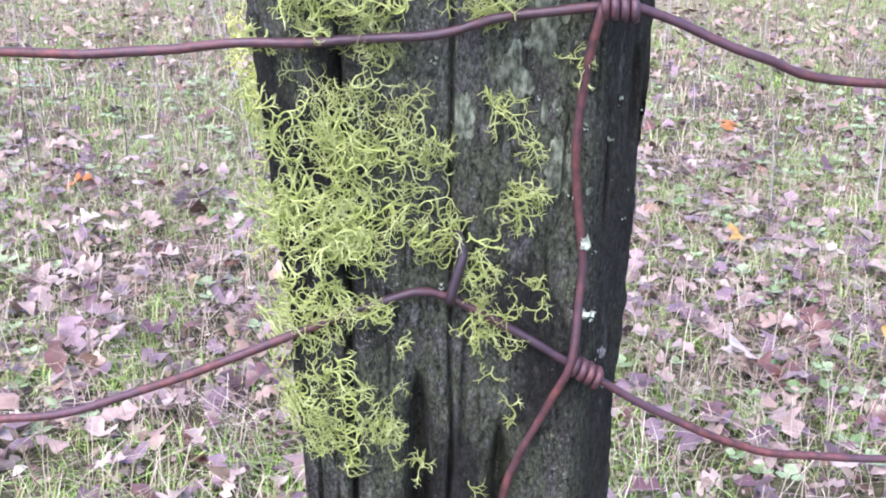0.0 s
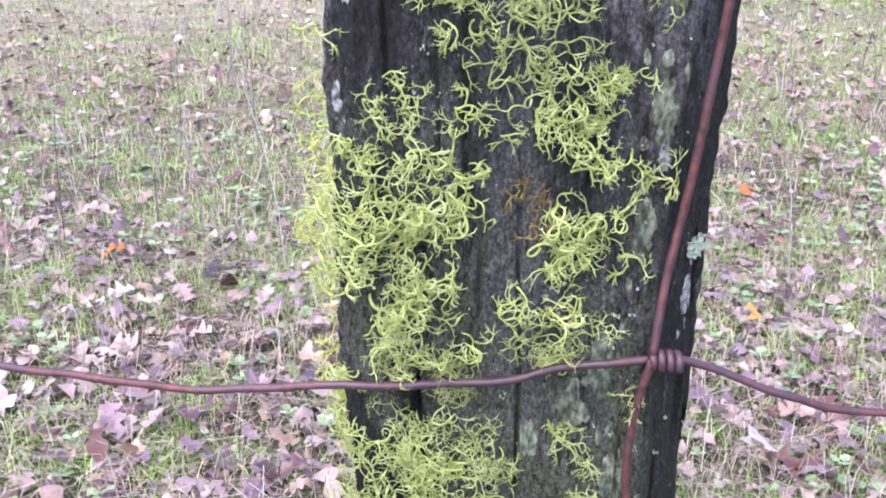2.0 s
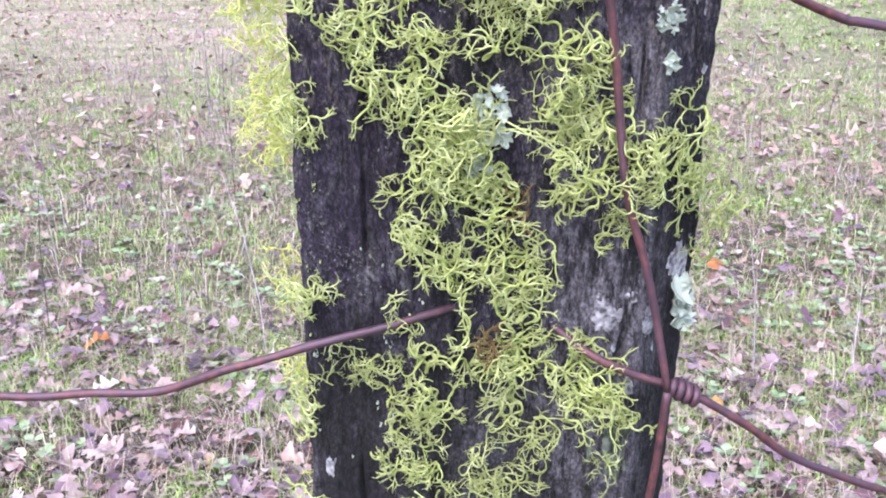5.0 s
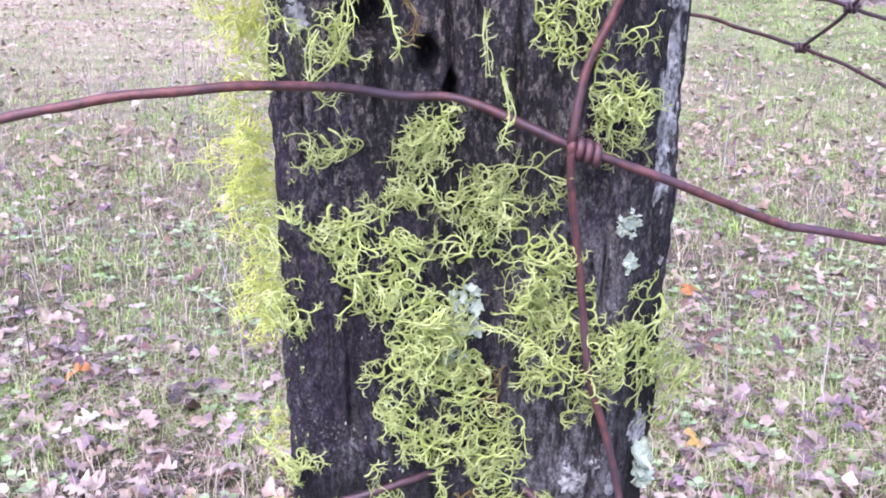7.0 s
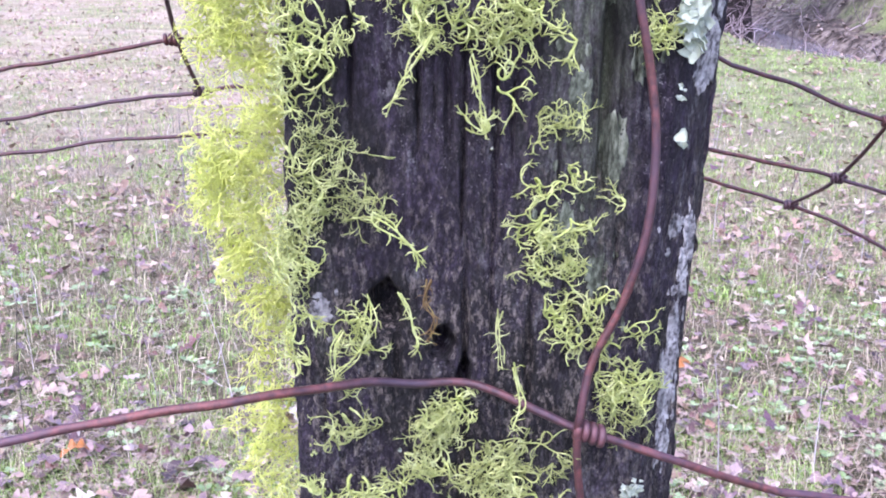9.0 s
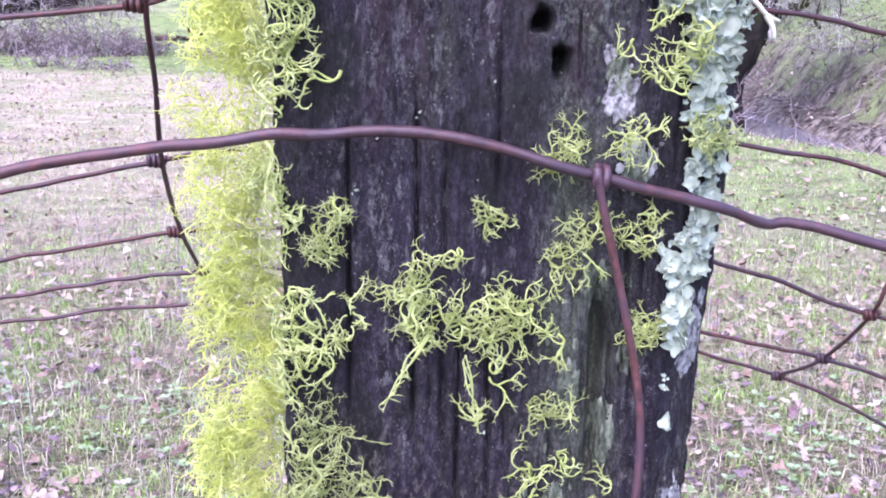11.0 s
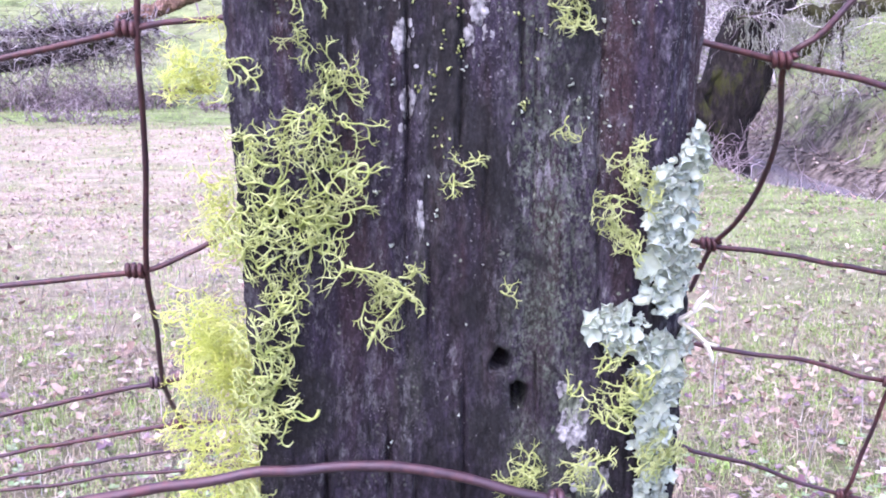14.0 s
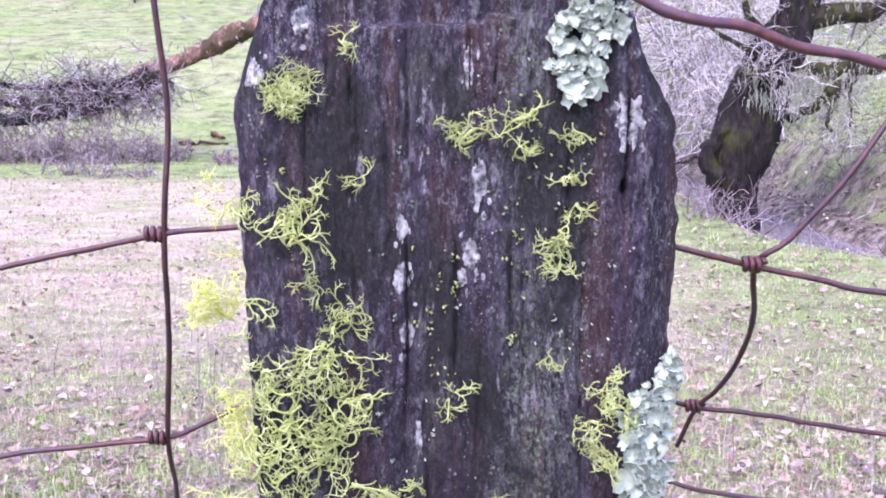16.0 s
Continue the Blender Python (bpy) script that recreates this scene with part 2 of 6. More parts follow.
def noisy(name, stops, scale, rough=0.85, relief=0.0, stretch=(1, 1, 1), spec=0.3, scale2=None):
    m, nt, b = material(name, rough, spec=spec)
    vec = coords(nt, stretch)
    f = noise_of(nt, vec, scale, 6, 0.62)
    col = ramp(nt, f, stops)
    if scale2:
        col = mix(nt, 1.0, col, ramp(nt, noise_of(nt, vec, scale2, 4), [(0.35, grey(0.55)), (0.65, grey(1.2))]), "MULTIPLY")
    nt.links.new(col, b.inputs["Base Color"])
    if relief:
        bump(nt, b, f, 0.7, relief)
    return m


def island_mix(name, stops, rough=0.6, spec=0.4, vein=60.0, translucent=0.0):
    """One colour a piece, chosen by the piece, with mottling inside it."""
    m, nt, b = material(name, rough, spec=spec)
    geo = nt.nodes.new("ShaderNodeNewGeometry")
    col = ramp(nt, geo.outputs["Random Per Island"], stops)
    n = noise_of(nt, coords(nt), vein, 4, 0.6)
    col = mix(nt, 1.0, col, ramp(nt, n, [(0.3, grey(0.55)), (0.65, grey(1.15))]), "MULTIPLY")
    nt.links.new(col, b.inputs["Base Color"])
    if translucent:
        b.inputs["Transmission Weight"].default_value = 0.0
        b.inputs["Subsurface Weight"].default_value = translucent
        b.inputs["Subsurface Radius"].default_value = (0.004, 0.004, 0.002)
    return m


WOOD = weathered_wood()
RUST = rusty_steel()
RUST_VIOLET = rusty_steel("violet_rusted_steel", 0.9, (0.4, 0.9), 0.6)
RUST_LINE = rusty_steel("line_wire_steel", 1.05, (0.2, 0.8), 0.7)
IRON = rusty_steel("dark_wet_iron", 0.4, (0.6, 0.95), 0.9)
RUST_DARK = rusty_steel("dark_rusty_steel", 0.75)
WOLF = lichen_material("wolf_lichen", (0.31, 0.37, 0.115), (0.44, 0.515, 0.18), (0.57, 0.64, 0.285))
# stems slightly darker than the tips: shade inside the clump put into the colour
WOLF_SHADED_STEM = lichen_material("shaded_wolf_lichen_stem", (0.26, 0.32, 0.09), (0.40, 0.485, 0.145), (0.54, 0.63, 0.23))
WOLF_DULL = lichen_material("dull_wolf_lichen", (0.25, 0.295, 0.10), (0.38, 0.44, 0.16), (0.52, 0.585, 0.26))
WOLF_FUZZ = lichen_material("yellow_wolf_lichen", (0.58, 0.66, 0.13), (0.70, 0.78, 0.20), (0.79, 0.85, 0.30))
WOLF_BROWN = lichen_material("browned_lichen", (0.08, 0.05, 0.022), (0.17, 0.115, 0.045), (0.30, 0.27, 0.10))
FOLIOSE = lichen_material("grey_green_leafy_lichen", (0.24, 0.31, 0.235), (0.44, 0.525, 0.415), (0.69, 0.755, 0.635))
CRUST = noisy("pale_crust_lichen", [(0.38, (0.06, 0.058, 0.061)), (0.48, (0.21, 0.21, 0.215)), (0.60, (0.38, 0.385, 0.38))], 380, 0.95, 0.0004, scale2=110)
ALGAE = noisy("grey_green_algal_crust", [(0.38, (0.035, 0.042, 0.03)), (0.5, (0.10, 0.12, 0.085)), (0.62, (0.21, 0.24, 0.185))], 420, 0.95, 0.0003, (1, 1, 0.5), scale2=90)
GRASS = island_mix("green_grass", [(0.0, (0.15, 0.28, 0.05)), (0.5, (0.29, 0.46, 0.10)), (1.0, (0.50, 0.63, 0.24))], 0.55, 0.4, 20)
STRAW = island_mix("dry_grass", [(0.0, (0.26, 0.205, 0.13)), (0.5, (0.46, 0.385, 0.28)), (1.0, (0.65, 0.58, 0.46))], 0.7, 0.3, 20)
# brown leaf tones; the lilac and palest stops stand for sky sheen on wet leaves
LEAF = island_mix("fallen_oak_leaf", [(0.0, (0.04, 0.02, 0.022)), (0.14, (0.17, 0.075, 0.055)), (0.30, (0.11, 0.055, 0.07)), (0.5, (0.25, 0.165, 0.19)), (0.7, (0.38, 0.27, 0.22)), (0.84, (0.50, 0.39, 0.35)), (0.92, (0.30, 0.17, 0.11)), (1.0, (0.70, 0.62, 0.56))], 0.30, 0.8, 45)
LEAF_BANK = island_mix("dark_brown_leaf", [(0.0, (0.04, 0.028, 0.022)), (0.5, (0.12, 0.085, 0.07)), (0.85, (0.24, 0.18, 0.15)), (1.0, (0.45, 0.38, 0.34))], 0.6, 0.35, 30)
LEAF_ORANGE = island_mix("orange_leaf", [(0.0, (0.34, 0.125, 0.03)), (1.0, (0.40, 0.16, 0.04))], 0.5, 0.5, 60)
LEAF_YELLOW = island_mix("yellow_leaf", [(0.0, (0.38, 0.22, 0.05)), (1.0, (0.46, 0.28, 0.07))], 0.5, 0.5, 60)
LEAF_FAR = island_mix("faded_oak_leaf", [(0.0, (0.17, 0.105, 0.075)), (0.4, (0.32, 0.23, 0.18)), (0.8, (0.42, 0.33, 0.26)), (1.0, (0.52, 0.44, 0.37))], 0.75, 0.25, 20)
def mossy(name, bark, moss, share, scale):
    """Rough bark with cushions of moss."""
    m, nt, b = material(name, 0.95, spec=0.2)
    vec = coords(nt, (1, 1, 0.55))
    f = noise_of(nt, vec, 11, 7, 0.7)
    plates = noise_of(nt, coords(nt, (1, 1, 0.25)), 24, 5, 0.7)
    col = ramp(nt, math_of(nt, "MULTIPLY", math_of(nt, "ADD", f, plates), 0.5), [(0.36, tuple(v * 0.25 for v in bark)), (0.5, bark), (0.64, tuple(min(1, v * 2.6) for v in bark))])
    where = ramp(nt, noise_of(nt, vec, scale, 6, 0.7), [(share, grey(1)), (share + 0.09, grey(0))])
    col = mix(nt, where, col, mix(nt, f, tuple(v * 0.4 for v in moss), tuple(v * 1.5 for v in moss)))
    nt.links.new(col, b.inputs["Base Color"])
    bump(nt, b, math_of(nt, "ADD", f, plates), 1.0, 0.05)
    return m


BARK = mossy("mossy_bark", (0.022, 0.018, 0.018), (0.05, 0.055, 0.016), 0.36, 2.4)
MOSS = mossy("moss_covered_limb", (0.03, 0.025, 0.02), (0.062, 0.064, 0.026), 0.47, 3.0)
TWIG = island_mix("bare_twig", [(0.0, (0.05, 0.038, 0.042)), (0.45, (0.22, 0.185, 0.20)), (1.0, (0.60, 0.56, 0.57))], 0.9, 0.2, 4)
TWIG_PALE = island_mix("lichen_covered_twig", [(0.0, (0.06, 0.048, 0.05)), (0.3, (0.24, 0.205, 0.215)), (0.6, (0.48, 0.445, 0.45)), (1.0, (0.74, 0.71, 0.70))], 0.95, 0.2, 6)
BRUSH = island_mix("bramble", [(0.0, (0.07, 0.05, 0.058)), (0.5, (0.25, 0.19, 0.215)), (1.0, (0.52, 0.45, 0.475))], 0.9, 0.2, 5)
BEARD = island_mix("pale_hanging_lichen", [(0.0, (0.24, 0.25, 0.19)), (1.0, (0.48, 0.49, 0.42))], 0.95, 0.2, 8)
REDWOOD = mossy("barkless_log", (0.27, 0.165, 0.13), (0.09, 0.065, 0.04), 0.45, 1.3)
REDPIECE = mossy("red_broken_wood", (0.17, 0.075, 0.055), (0.06, 0.04, 0.03), 0.46, 3.0)


# ---- geometry helpers ----
def mesh_ob(name, verts, faces, mat, parent=None, label="", smooth=True):
    me = bpy.data.meshes.new(name)
    me.from_pydata([tuple(v) for v in verts], [], faces)
    me.materials.append(mat)
    if smooth:
        me.polygons.foreach_set("use_smooth", [True] * len(me.polygons))
    me.update()
    ob = new(name, me)
    if parent:
        ob.parent = parent
    if label:
        ob["label"] = label
    return ob


def empty(name, place=(0, 0, 0)):
    ob = new(name)
    ob.location = place
    ob.empty_display_size = 0.05
    return ob


class Soup:
    """Vertices and faces gathered for one mesh."""

    def __init__(self):
        self.v, self.f = [], []

    def tube(self, pts, radii, sides=6, cap=True):
        pts = np.asarray(pts, float)
        n = len(pts)
        radii = np.broadcast_to(np.asarray(radii, float), (n,))
        t = np.gradient(pts, axis=0)
        t /= np.linalg.norm(t, axis=1)[:, None] + 1e-12
        ref = np.array([0.31, 0.86, 0.41]) if abs(t[0] @ np.array([0.31, 0.86, 0.41])) < 0.9 else np.array([1.0, 0, 0])
        a = np.cross(t, ref)
        a /= np.linalg.norm(a, axis=1)[:, None] + 1e-12
        b = np.cross(t, a)
        k = np.arange(sides) * 2 * math.pi / sides
        ring = pts[:, None] + radii[:, None, None] * (a[:, None] * np.cos(k)[None, :, None] + b[:, None] * np.sin(k)[None, :, None])
        o = len(self.v)
        self.v.extend(map(tuple, ring.reshape(-1, 3)))
        for i in range(n - 1):
            p = o + i * sides
            for j in range(sides):
                q = (j + 1) % sides
                self.f.append((p + j, p + q, p + sides + q, p + sides + j))
        if cap:
            self.f.append(tuple(range(o + sides - 1, o - 1, -1)))
            self.f.append(tuple(o + (n - 1) * sides + j for j in range(sides)))

    def add(self, verts, faces):
        o = len(self.v)
        self.v.extend(verts)
        self.f.extend(tuple(o + i for i in f) for f in faces)

    def ob(self, name, mat, parent=None, label="", smooth=True):
        return mesh_ob(name, self.v, self.f, mat, parent, label, smooth)


def spline(ctrl, step):
    """Catmull-Rom through the control points, sampled about every step metres."""
    c = np.asarray(ctrl, float)
    c = np.vstack([2 * c[0] - c[1], c, 2 * c[-1] - c[-2]])
    out = []
    for i in range(1, len(c) - 2):
        p0, p1, p2, p3 = c[i - 1:i + 3]
        n = max(2, int(np.linalg.norm(p2 - p1) / step))
        for s in np.arange(n) / n:
            out.append(0.5 * (2 * p1 + (p2 - p0) * s + (2 * p0 - 5 * p1 + 4 * p2 - p3) * s * s + (3 * p1 - p0 - 3 * p2 + p3) * s ** 3))
    out.append(c[-2])
    return np.array(out)


def n3(x, y, z):
    return noise.noise(Vector((x, y, z)))


# ---- ground ----
def creek_x(y):
    return 3.85 + 0.45 * max(0.0, 9.3 - y) ** 1.15 + 0.06 * max(0.0, y - 12)


def smooth_step(a, b, v):
    s = min(1.0, max(0.0, (v - a) / (b - a)))
    return s * s * (3 - 2 * s)


def ground_z(x, y):
    z = 0.012 * n3(x * 1.7, y * 1.7, 0.3) * smooth_step(0.6, 1.5, abs(y - 0.3) + abs(x)) + 0.05 * n3(x * 0.35, y * 0.35, 2.0) * smooth_step(3, 7, y)
    hill = smooth_step(17, 30, y) * (y - 17) * 0.20 * (1 - 0.75 * smooth_step(1.5, 5, x - 0.1 * y) * smooth_step(14, 8, x - 0.1 * y))
    z += hill + 0.25 * n3(x * 0.12, y * 0.12, 7) * smooth_step(18, 30, y)
    d = x - creek_x(y)
    if y > 3:
        w = smooth_step(4, 7.0, y)
        z -= 0.32 * w * smooth_step(-0.75, -0.25, d) * (1 - smooth_step(0.10, 0.5, d))
        z += w * (0.55 * smooth_step(0.6, 1.15, d) + 0.34 * max(0.0, d - 1.0)) / (1 + 0.012 * max(0.0, d))
        z += w * 0.10 * n3(x * 0.9, y * 0.9, 20) * smooth_step(0.8, 2, d) + w * 0.06 * n3(x * 3, y * 3, 22) * smooth_step(0.5, 0.8, d) * (1 - smooth_step(1.4, 2.2, d))
    return z


def axis(parts):
    out = []
    for a, b, n in parts:
        out.extend(a + (b - a) * i / n for i in range(n))
    out.append(parts[-1][1])
    return out


gx = axis([(-400, -60, 8), (-60, -12, 24), (-12, -3, 36), (-3, 3, 60), (3, 9, 66), (9, 12, 14), (12, 60, 34), (60, 400, 8)])
gy = axis([(-300, -10, 8), (-10, 0.8, 16), (0.8, 4, 40), (4, 14, 60), (14, 40, 65), (40, 120, 20), (120, 700, 8)])
gv = [(x, y, ground_z(x, y)) for y in gy for x in gx]
gf = [(j * len(gx) + i, j * len(gx) + i + 1, (j + 1) * len(gx) + i + 1, (j + 1) * len(gx) + i) for j in range(len(gy) - 1) for i in range(len(gx) - 1)]


def meadow_material():
    m, nt, b = material("meadow", 0.95, spec=0.2)
    vec = coords(nt)
    f = noise_of(nt, vec, 40, 6, 0.7)
    soil = ramp(nt, f, [(0.3, (0.25, 0.18, 0.155)), (0.5, (0.42, 0.345, 0.27)), (0.7, (0.58, 0.49, 0.39))])
    # dark near soil, its colour also carrying the deep shade between blades and leaves
    bare = ramp(nt, f, [(0.3, (0.03, 0.024, 0.018)), (0.5, (0.09, 0.072, 0.05)), (0.7, (0.2, 0.17, 0.12))])
    green = ramp(nt, f, [(0.3, (0.10, 0.14, 0.05)), (0.5, (0.19, 0.255, 0.09)), (0.7, (0.31, 0.37, 0.18))])
    sep = nt.nodes.new("ShaderNodeSeparateXYZ")
    nt.links.new(vec, sep.inputs[0])
    wander = math_of(nt, "MULTIPLY", math_of(nt, "SUBTRACT", noise_of(nt, vec, 0.7, 5, 0.65), 0.5), 6.0)

    def reach(axis_name, lo, hi, sway):
        r = node(nt, "ShaderNodeMapRange", **{"From Min": lo, "From Max": hi})
        nt.links.new(math_of(nt, "ADD", sep.outputs[axis_name], math_of(nt, "MULTIPLY", wander, sway)), r.inputs["Value"])
        return r.outputs[0]

    far = reach("Y", 14.6, 16.0, 0.8)
    right = math_of(nt, "MULTIPLY", reach("X", 0.8, 2.2, 0.5), reach("Y", 3.5, 6.0, 0.4))
    patch = ramp(nt, noise_of(nt, vec, 1.1, 6, 0.7), [(0.42, grey(0)), (0.58, grey(1))])
    worn = ramp(nt, noise_of(nt, vec, 0.55, 8, 0.75), [(0.40, grey(1.0)), (0.60, grey(0.6))])
    fac = math_of(nt, "MAXIMUM", math_of(nt, "MULTIPLY", math_of(nt, "MAXIMUM", far, right), worn), math_of(nt, "MULTIPLY", patch, 0.55))
    thatch = reach("Y", 2.0, 6.5, 0.0)
    soil = mix(nt, math_of(nt, "MAXIMUM", far, right), soil, mix(nt, f, (0.16, 0.13, 0.09), (0.46, 0.40, 0.31)))
    # distance across the creek, and with it the eroded bank and the slope beyond
    bend_ = math_of(nt, "MULTIPLY", math_of(nt, "POWER", math_of(nt, "MAXIMUM", math_of(nt, "SUBTRACT", 9.3, sep.outputs["Y"]), 0.0), 1.15), 0.45)
    drift_ = math_of(nt, "MULTIPLY", math_of(nt, "MAXIMUM", math_of(nt, "SUBTRACT", sep.outputs["Y"], 12.0), 0.0), 0.06)
    across = math_of(nt, "SUBTRACT", math_of(nt, "SUBTRACT", math_of(nt, "SUBTRACT", sep.outputs["X"], 3.85), bend_), drift_)
    jag = math_of(nt, "MULTIPLY", math_of(nt, "SUBTRACT", noise_of(nt, vec, 1.6, 7, 0.75), 0.5), 4.5)

    def between(value, lo, hi):
        r = node(nt, "ShaderNodeMapRange", **{"From Min": lo, "From Max": hi})
        nt.links.new(value, r.inputs["Value"])
        return r.outputs[0]

    bank = math_of(nt, "MULTIPLY", math_of(nt, "MULTIPLY", between(across, -0.5, -0.3), between(math_of(nt, "ADD", across, jag), 1.45, 0.7)), between(sep.outputs["Y"], 6.0, 7.0))
    slope = math_of(nt, "MULTIPLY", between(across, 0.3, 0.9), between(sep.outputs["Y"], 6.0, 7.0))
    soil = mix(nt, slope, soil, mix(nt, f, (0.11, 0.085, 0.065), (0.42, 0.355, 0.285)))
    soil = mix(nt, thatch, bare, soil)
    green = mix(nt, thatch, mix(nt, 0.5, bare, green), green)
    # tussocks and fallen leaves on the hillside and the creek slope
    rough = ramp(nt, noise_of(nt, coords(nt, (0.8, 1.0, 1)), 2.6, 9, 0.8), [(0.38, grey(0.4)), (0.5, grey(0.95)), (0.62, grey(1.25))])
    tone = ramp(nt, noise_of(nt, coords(nt, (0.6, 1.6, 1)), 3.5, 7, 0.75), [(0.34, grey(0.68)), (0.62, grey(1.15))])
    col = mix(nt, 1.0, mix(nt, fac, soil, green), mix(nt, math_of(nt, "MAXIMUM", far, right), tone, rough), "MULTIPLY")
    earth = mix(nt, 1.0, ramp(nt, noise_of(nt, vec, 9, 7, 0.7), [(0.36, (0.035, 0.028, 0.025)), (0.5, (0.13, 0.107, 0.093)), (0.64, (0.29, 0.25, 0.215))]), ramp(nt, noise_of(nt, vec, 2.2, 4), [(0.35, grey(0.6)), (0.65, grey(1.3))]), "MULTIPLY")
    col = mix(nt, bank, col, earth)
    nt.links.new(col, b.inputs["Base Color"])
    bump(nt, b, f, 0.8, 0.02)
    return m


ground = tagged(mesh_ob("ground", gv, gf, meadow_material()), "damp winter meadow rising to a grassy hill", "ground", kind="structure")

wm, wnt, wb = material("creek_water", 0.08, spec=0.5)
# grey-lilac base colour stands in for the pale sky reflected in the water
wb.inputs["Base Color"].default_value = (0.19, 0.175, 0.20, 1)
bump(wnt, wb, noise_of(wnt, coords(wnt), 5, 3), 0.12, 0.02)
wy = [6.5 + 0.5 * i for i in range(50)]
wv = [(creek_x(y) + s, y, -0.165) for y in wy for s in (-0.8, -0.25, 0.25, 0.62)]
wf = [(4 * j + i, 4 * j + i + 1, 4 * j + i + 5, 4 * j + i + 4) for j in range(len(wy) - 1) for i in range(3)]
tagged(mesh_ob("water", wv, wf, wm), "grey shallow creek between grassy banks", "water", kind="structure")

# ---- the post ----
POST_TOP = 1.405


def prof(z, table):
    for (z0, v0), (z1, v1) in zip(table, table[1:]):
        if z <= z1:
            return v0 + (v1 - v0) * max(0.0, (z - z0)) / (z1 - z0)
    return table[-1][1]


LEFT = [(-0.1, -0.046), (0.45, -0.0495), (0.55, -0.0545), (0.62, -0.0595), (0.9, -0.0612), (1.1, -0.0625), (1.2, -0.067), (1.335, -0.073), (1.36, -0.066), (1.405, -0.052)]
RIGHT = [(-0.1, 0.056), (0.44, 0.0605), (0.59, 0.066), (0.7, 0.069), (0.8, 0.0755), (0.95, 0.079), (1.05, 0.083), (1.12, 0.0885), (1.31, 0.0885), (1.334, 0.087), (1.355, 0.0745), (1.405, 0.060)]
CHAMFER = [(-0.1, 0.040), (0.5, 0.044), (0.62, 0.047), (0.75, 0.055), (0.9, 0.058), (1.1, 0.066), (1.33, 0.078), (1.405, 0.055)]
CRACKS = [(-0.032, 0.36, 0.625, 0.0014, 0.010), (-0.0085, 0.30, 0.50, 0.0045, 0.016), (0.0195, 0.2, 0.482, 0.004, 0.014), (0.002, 0.44, 0.66, 0.0008, 0.006), (-0.019, 1.02, 1.15, 0.0009, 0.007), (-0.040, 1.03, 1.14, 0.0009, 0.007), (-0.004, 0.99, 1.08, 0.0008, 0.006),
          (0.031, 1.20, 1.29, 0.0005, 0.003), (-0.012, 1.16, 1.26, 0.0005, 0.003), (0.053, 1.17, 1.30, 0.0005, 0.003), (0.042, 1.0, 1.09, 0.003, 0.010)]
HOLES = [(-0.010, 0.9598, 0.0038, 0.0052), (-0.0022, 0.9487, 0.0022, 0.0042), (0.0207, 1.166, 0.0032, 0.0034), (0.0268, 1.1532, 0.0026, 0.0052), (-0.030, 0.973, 0.006, 0.008), (0.0675, 1.309, 0.0011, 0.0018), (0.004, 0.549, 0.0022, 0.003)]

crack_rnd = random.Random(3)
CHECKS = {}
for _ in range(80):
    cz, ln = crack_rnd.uniform(0.42, 1.38), crack_rnd.uniform(0.012, 0.07)
    CRACKS.append((crack_rnd.uniform(-0.06, 0.07), cz - ln / 2, cz + ln / 2, crack_rnd.uniform(0.0005, 0.0010), crack_rnd.uniform(0.002, 0.006)))
for crack in CRACKS:
    for cell in range(int(crack[1] * 50), int(crack[2] * 50) + 1):
        CHECKS.setdefault(cell, []).append(crack)


def front_y(x, z):
    """The weathered front face, with its grain, splits and holes."""
    ch = prof(z, CHAMFER)
    y = 0.319 + 0.0035 * n3(x * 22, 1.0, z * 5)
    wave = 0.0018 * n3(x * 9, 6.0, z * 14)
    xw = x + wave
    y += 0.0006 * n3(xw * 120, 3.0, z * 14) + 0.0005 * n3(xw * 430, 5.0, z * 60) + 0.0005 * n3(xw * 800, 9.0, z * 200) + 0.0006 * n3(x * 420, 2.0, z * 300)
    deep = n3(xw * 230, 8.0, z * 11.0)
    if deep < -0.5:
        y += (-0.5 - deep) * (0.018 if z < 1.1 else 0.008)
    for cx, z0, z1, w, d in CHECKS.get(int(z * 50), ()):
        if z0 < z < z1:
            xx = cx + 0.0016 * n3(3.1, cx * 90, z * 22)
            s = min(1.0, (z - z0) / 0.02, (z1 - z) / 0.02)
            g = abs(x - xx) / (w * (0.4 + 0.6 * s))
            if g < 1.6:
                y += d * s * math.exp(-g * g * 1.8)
    for cx, cz, rx, rz in HOLES:
        g = ((x - cx) / rx) ** 2 + ((z - cz) / rz) ** 2
        g *= 1 + 0.7 * n3(x * 260, 4.0, z * 260) if g < 6 else 1
        if g < 3:
            y += 0.018 * math.exp(-g ** 2)
    # broken ledge under the worn top
    if z > 1.35 and -0.05 < x < 0.04:
        ledge = 1.366 + 0.0035 * n3(x * 55, 1, 2) + 0.0015 * n3(x * 240, 4, 2) + 0.10 * max(0.0, x)
        y += 0.008 * smooth_step(ledge, ledge + 0.002, z) * smooth_step(-0.05, -0.042, x) * smooth_step(0.04, 0.034, x)
    if x > ch:
        y += 0.95 * (x - ch)
    lft = prof(z, LEFT)
    if x < lft + 0.008:
        y += 0.5 * (lft + 0.008 - x)
    return y


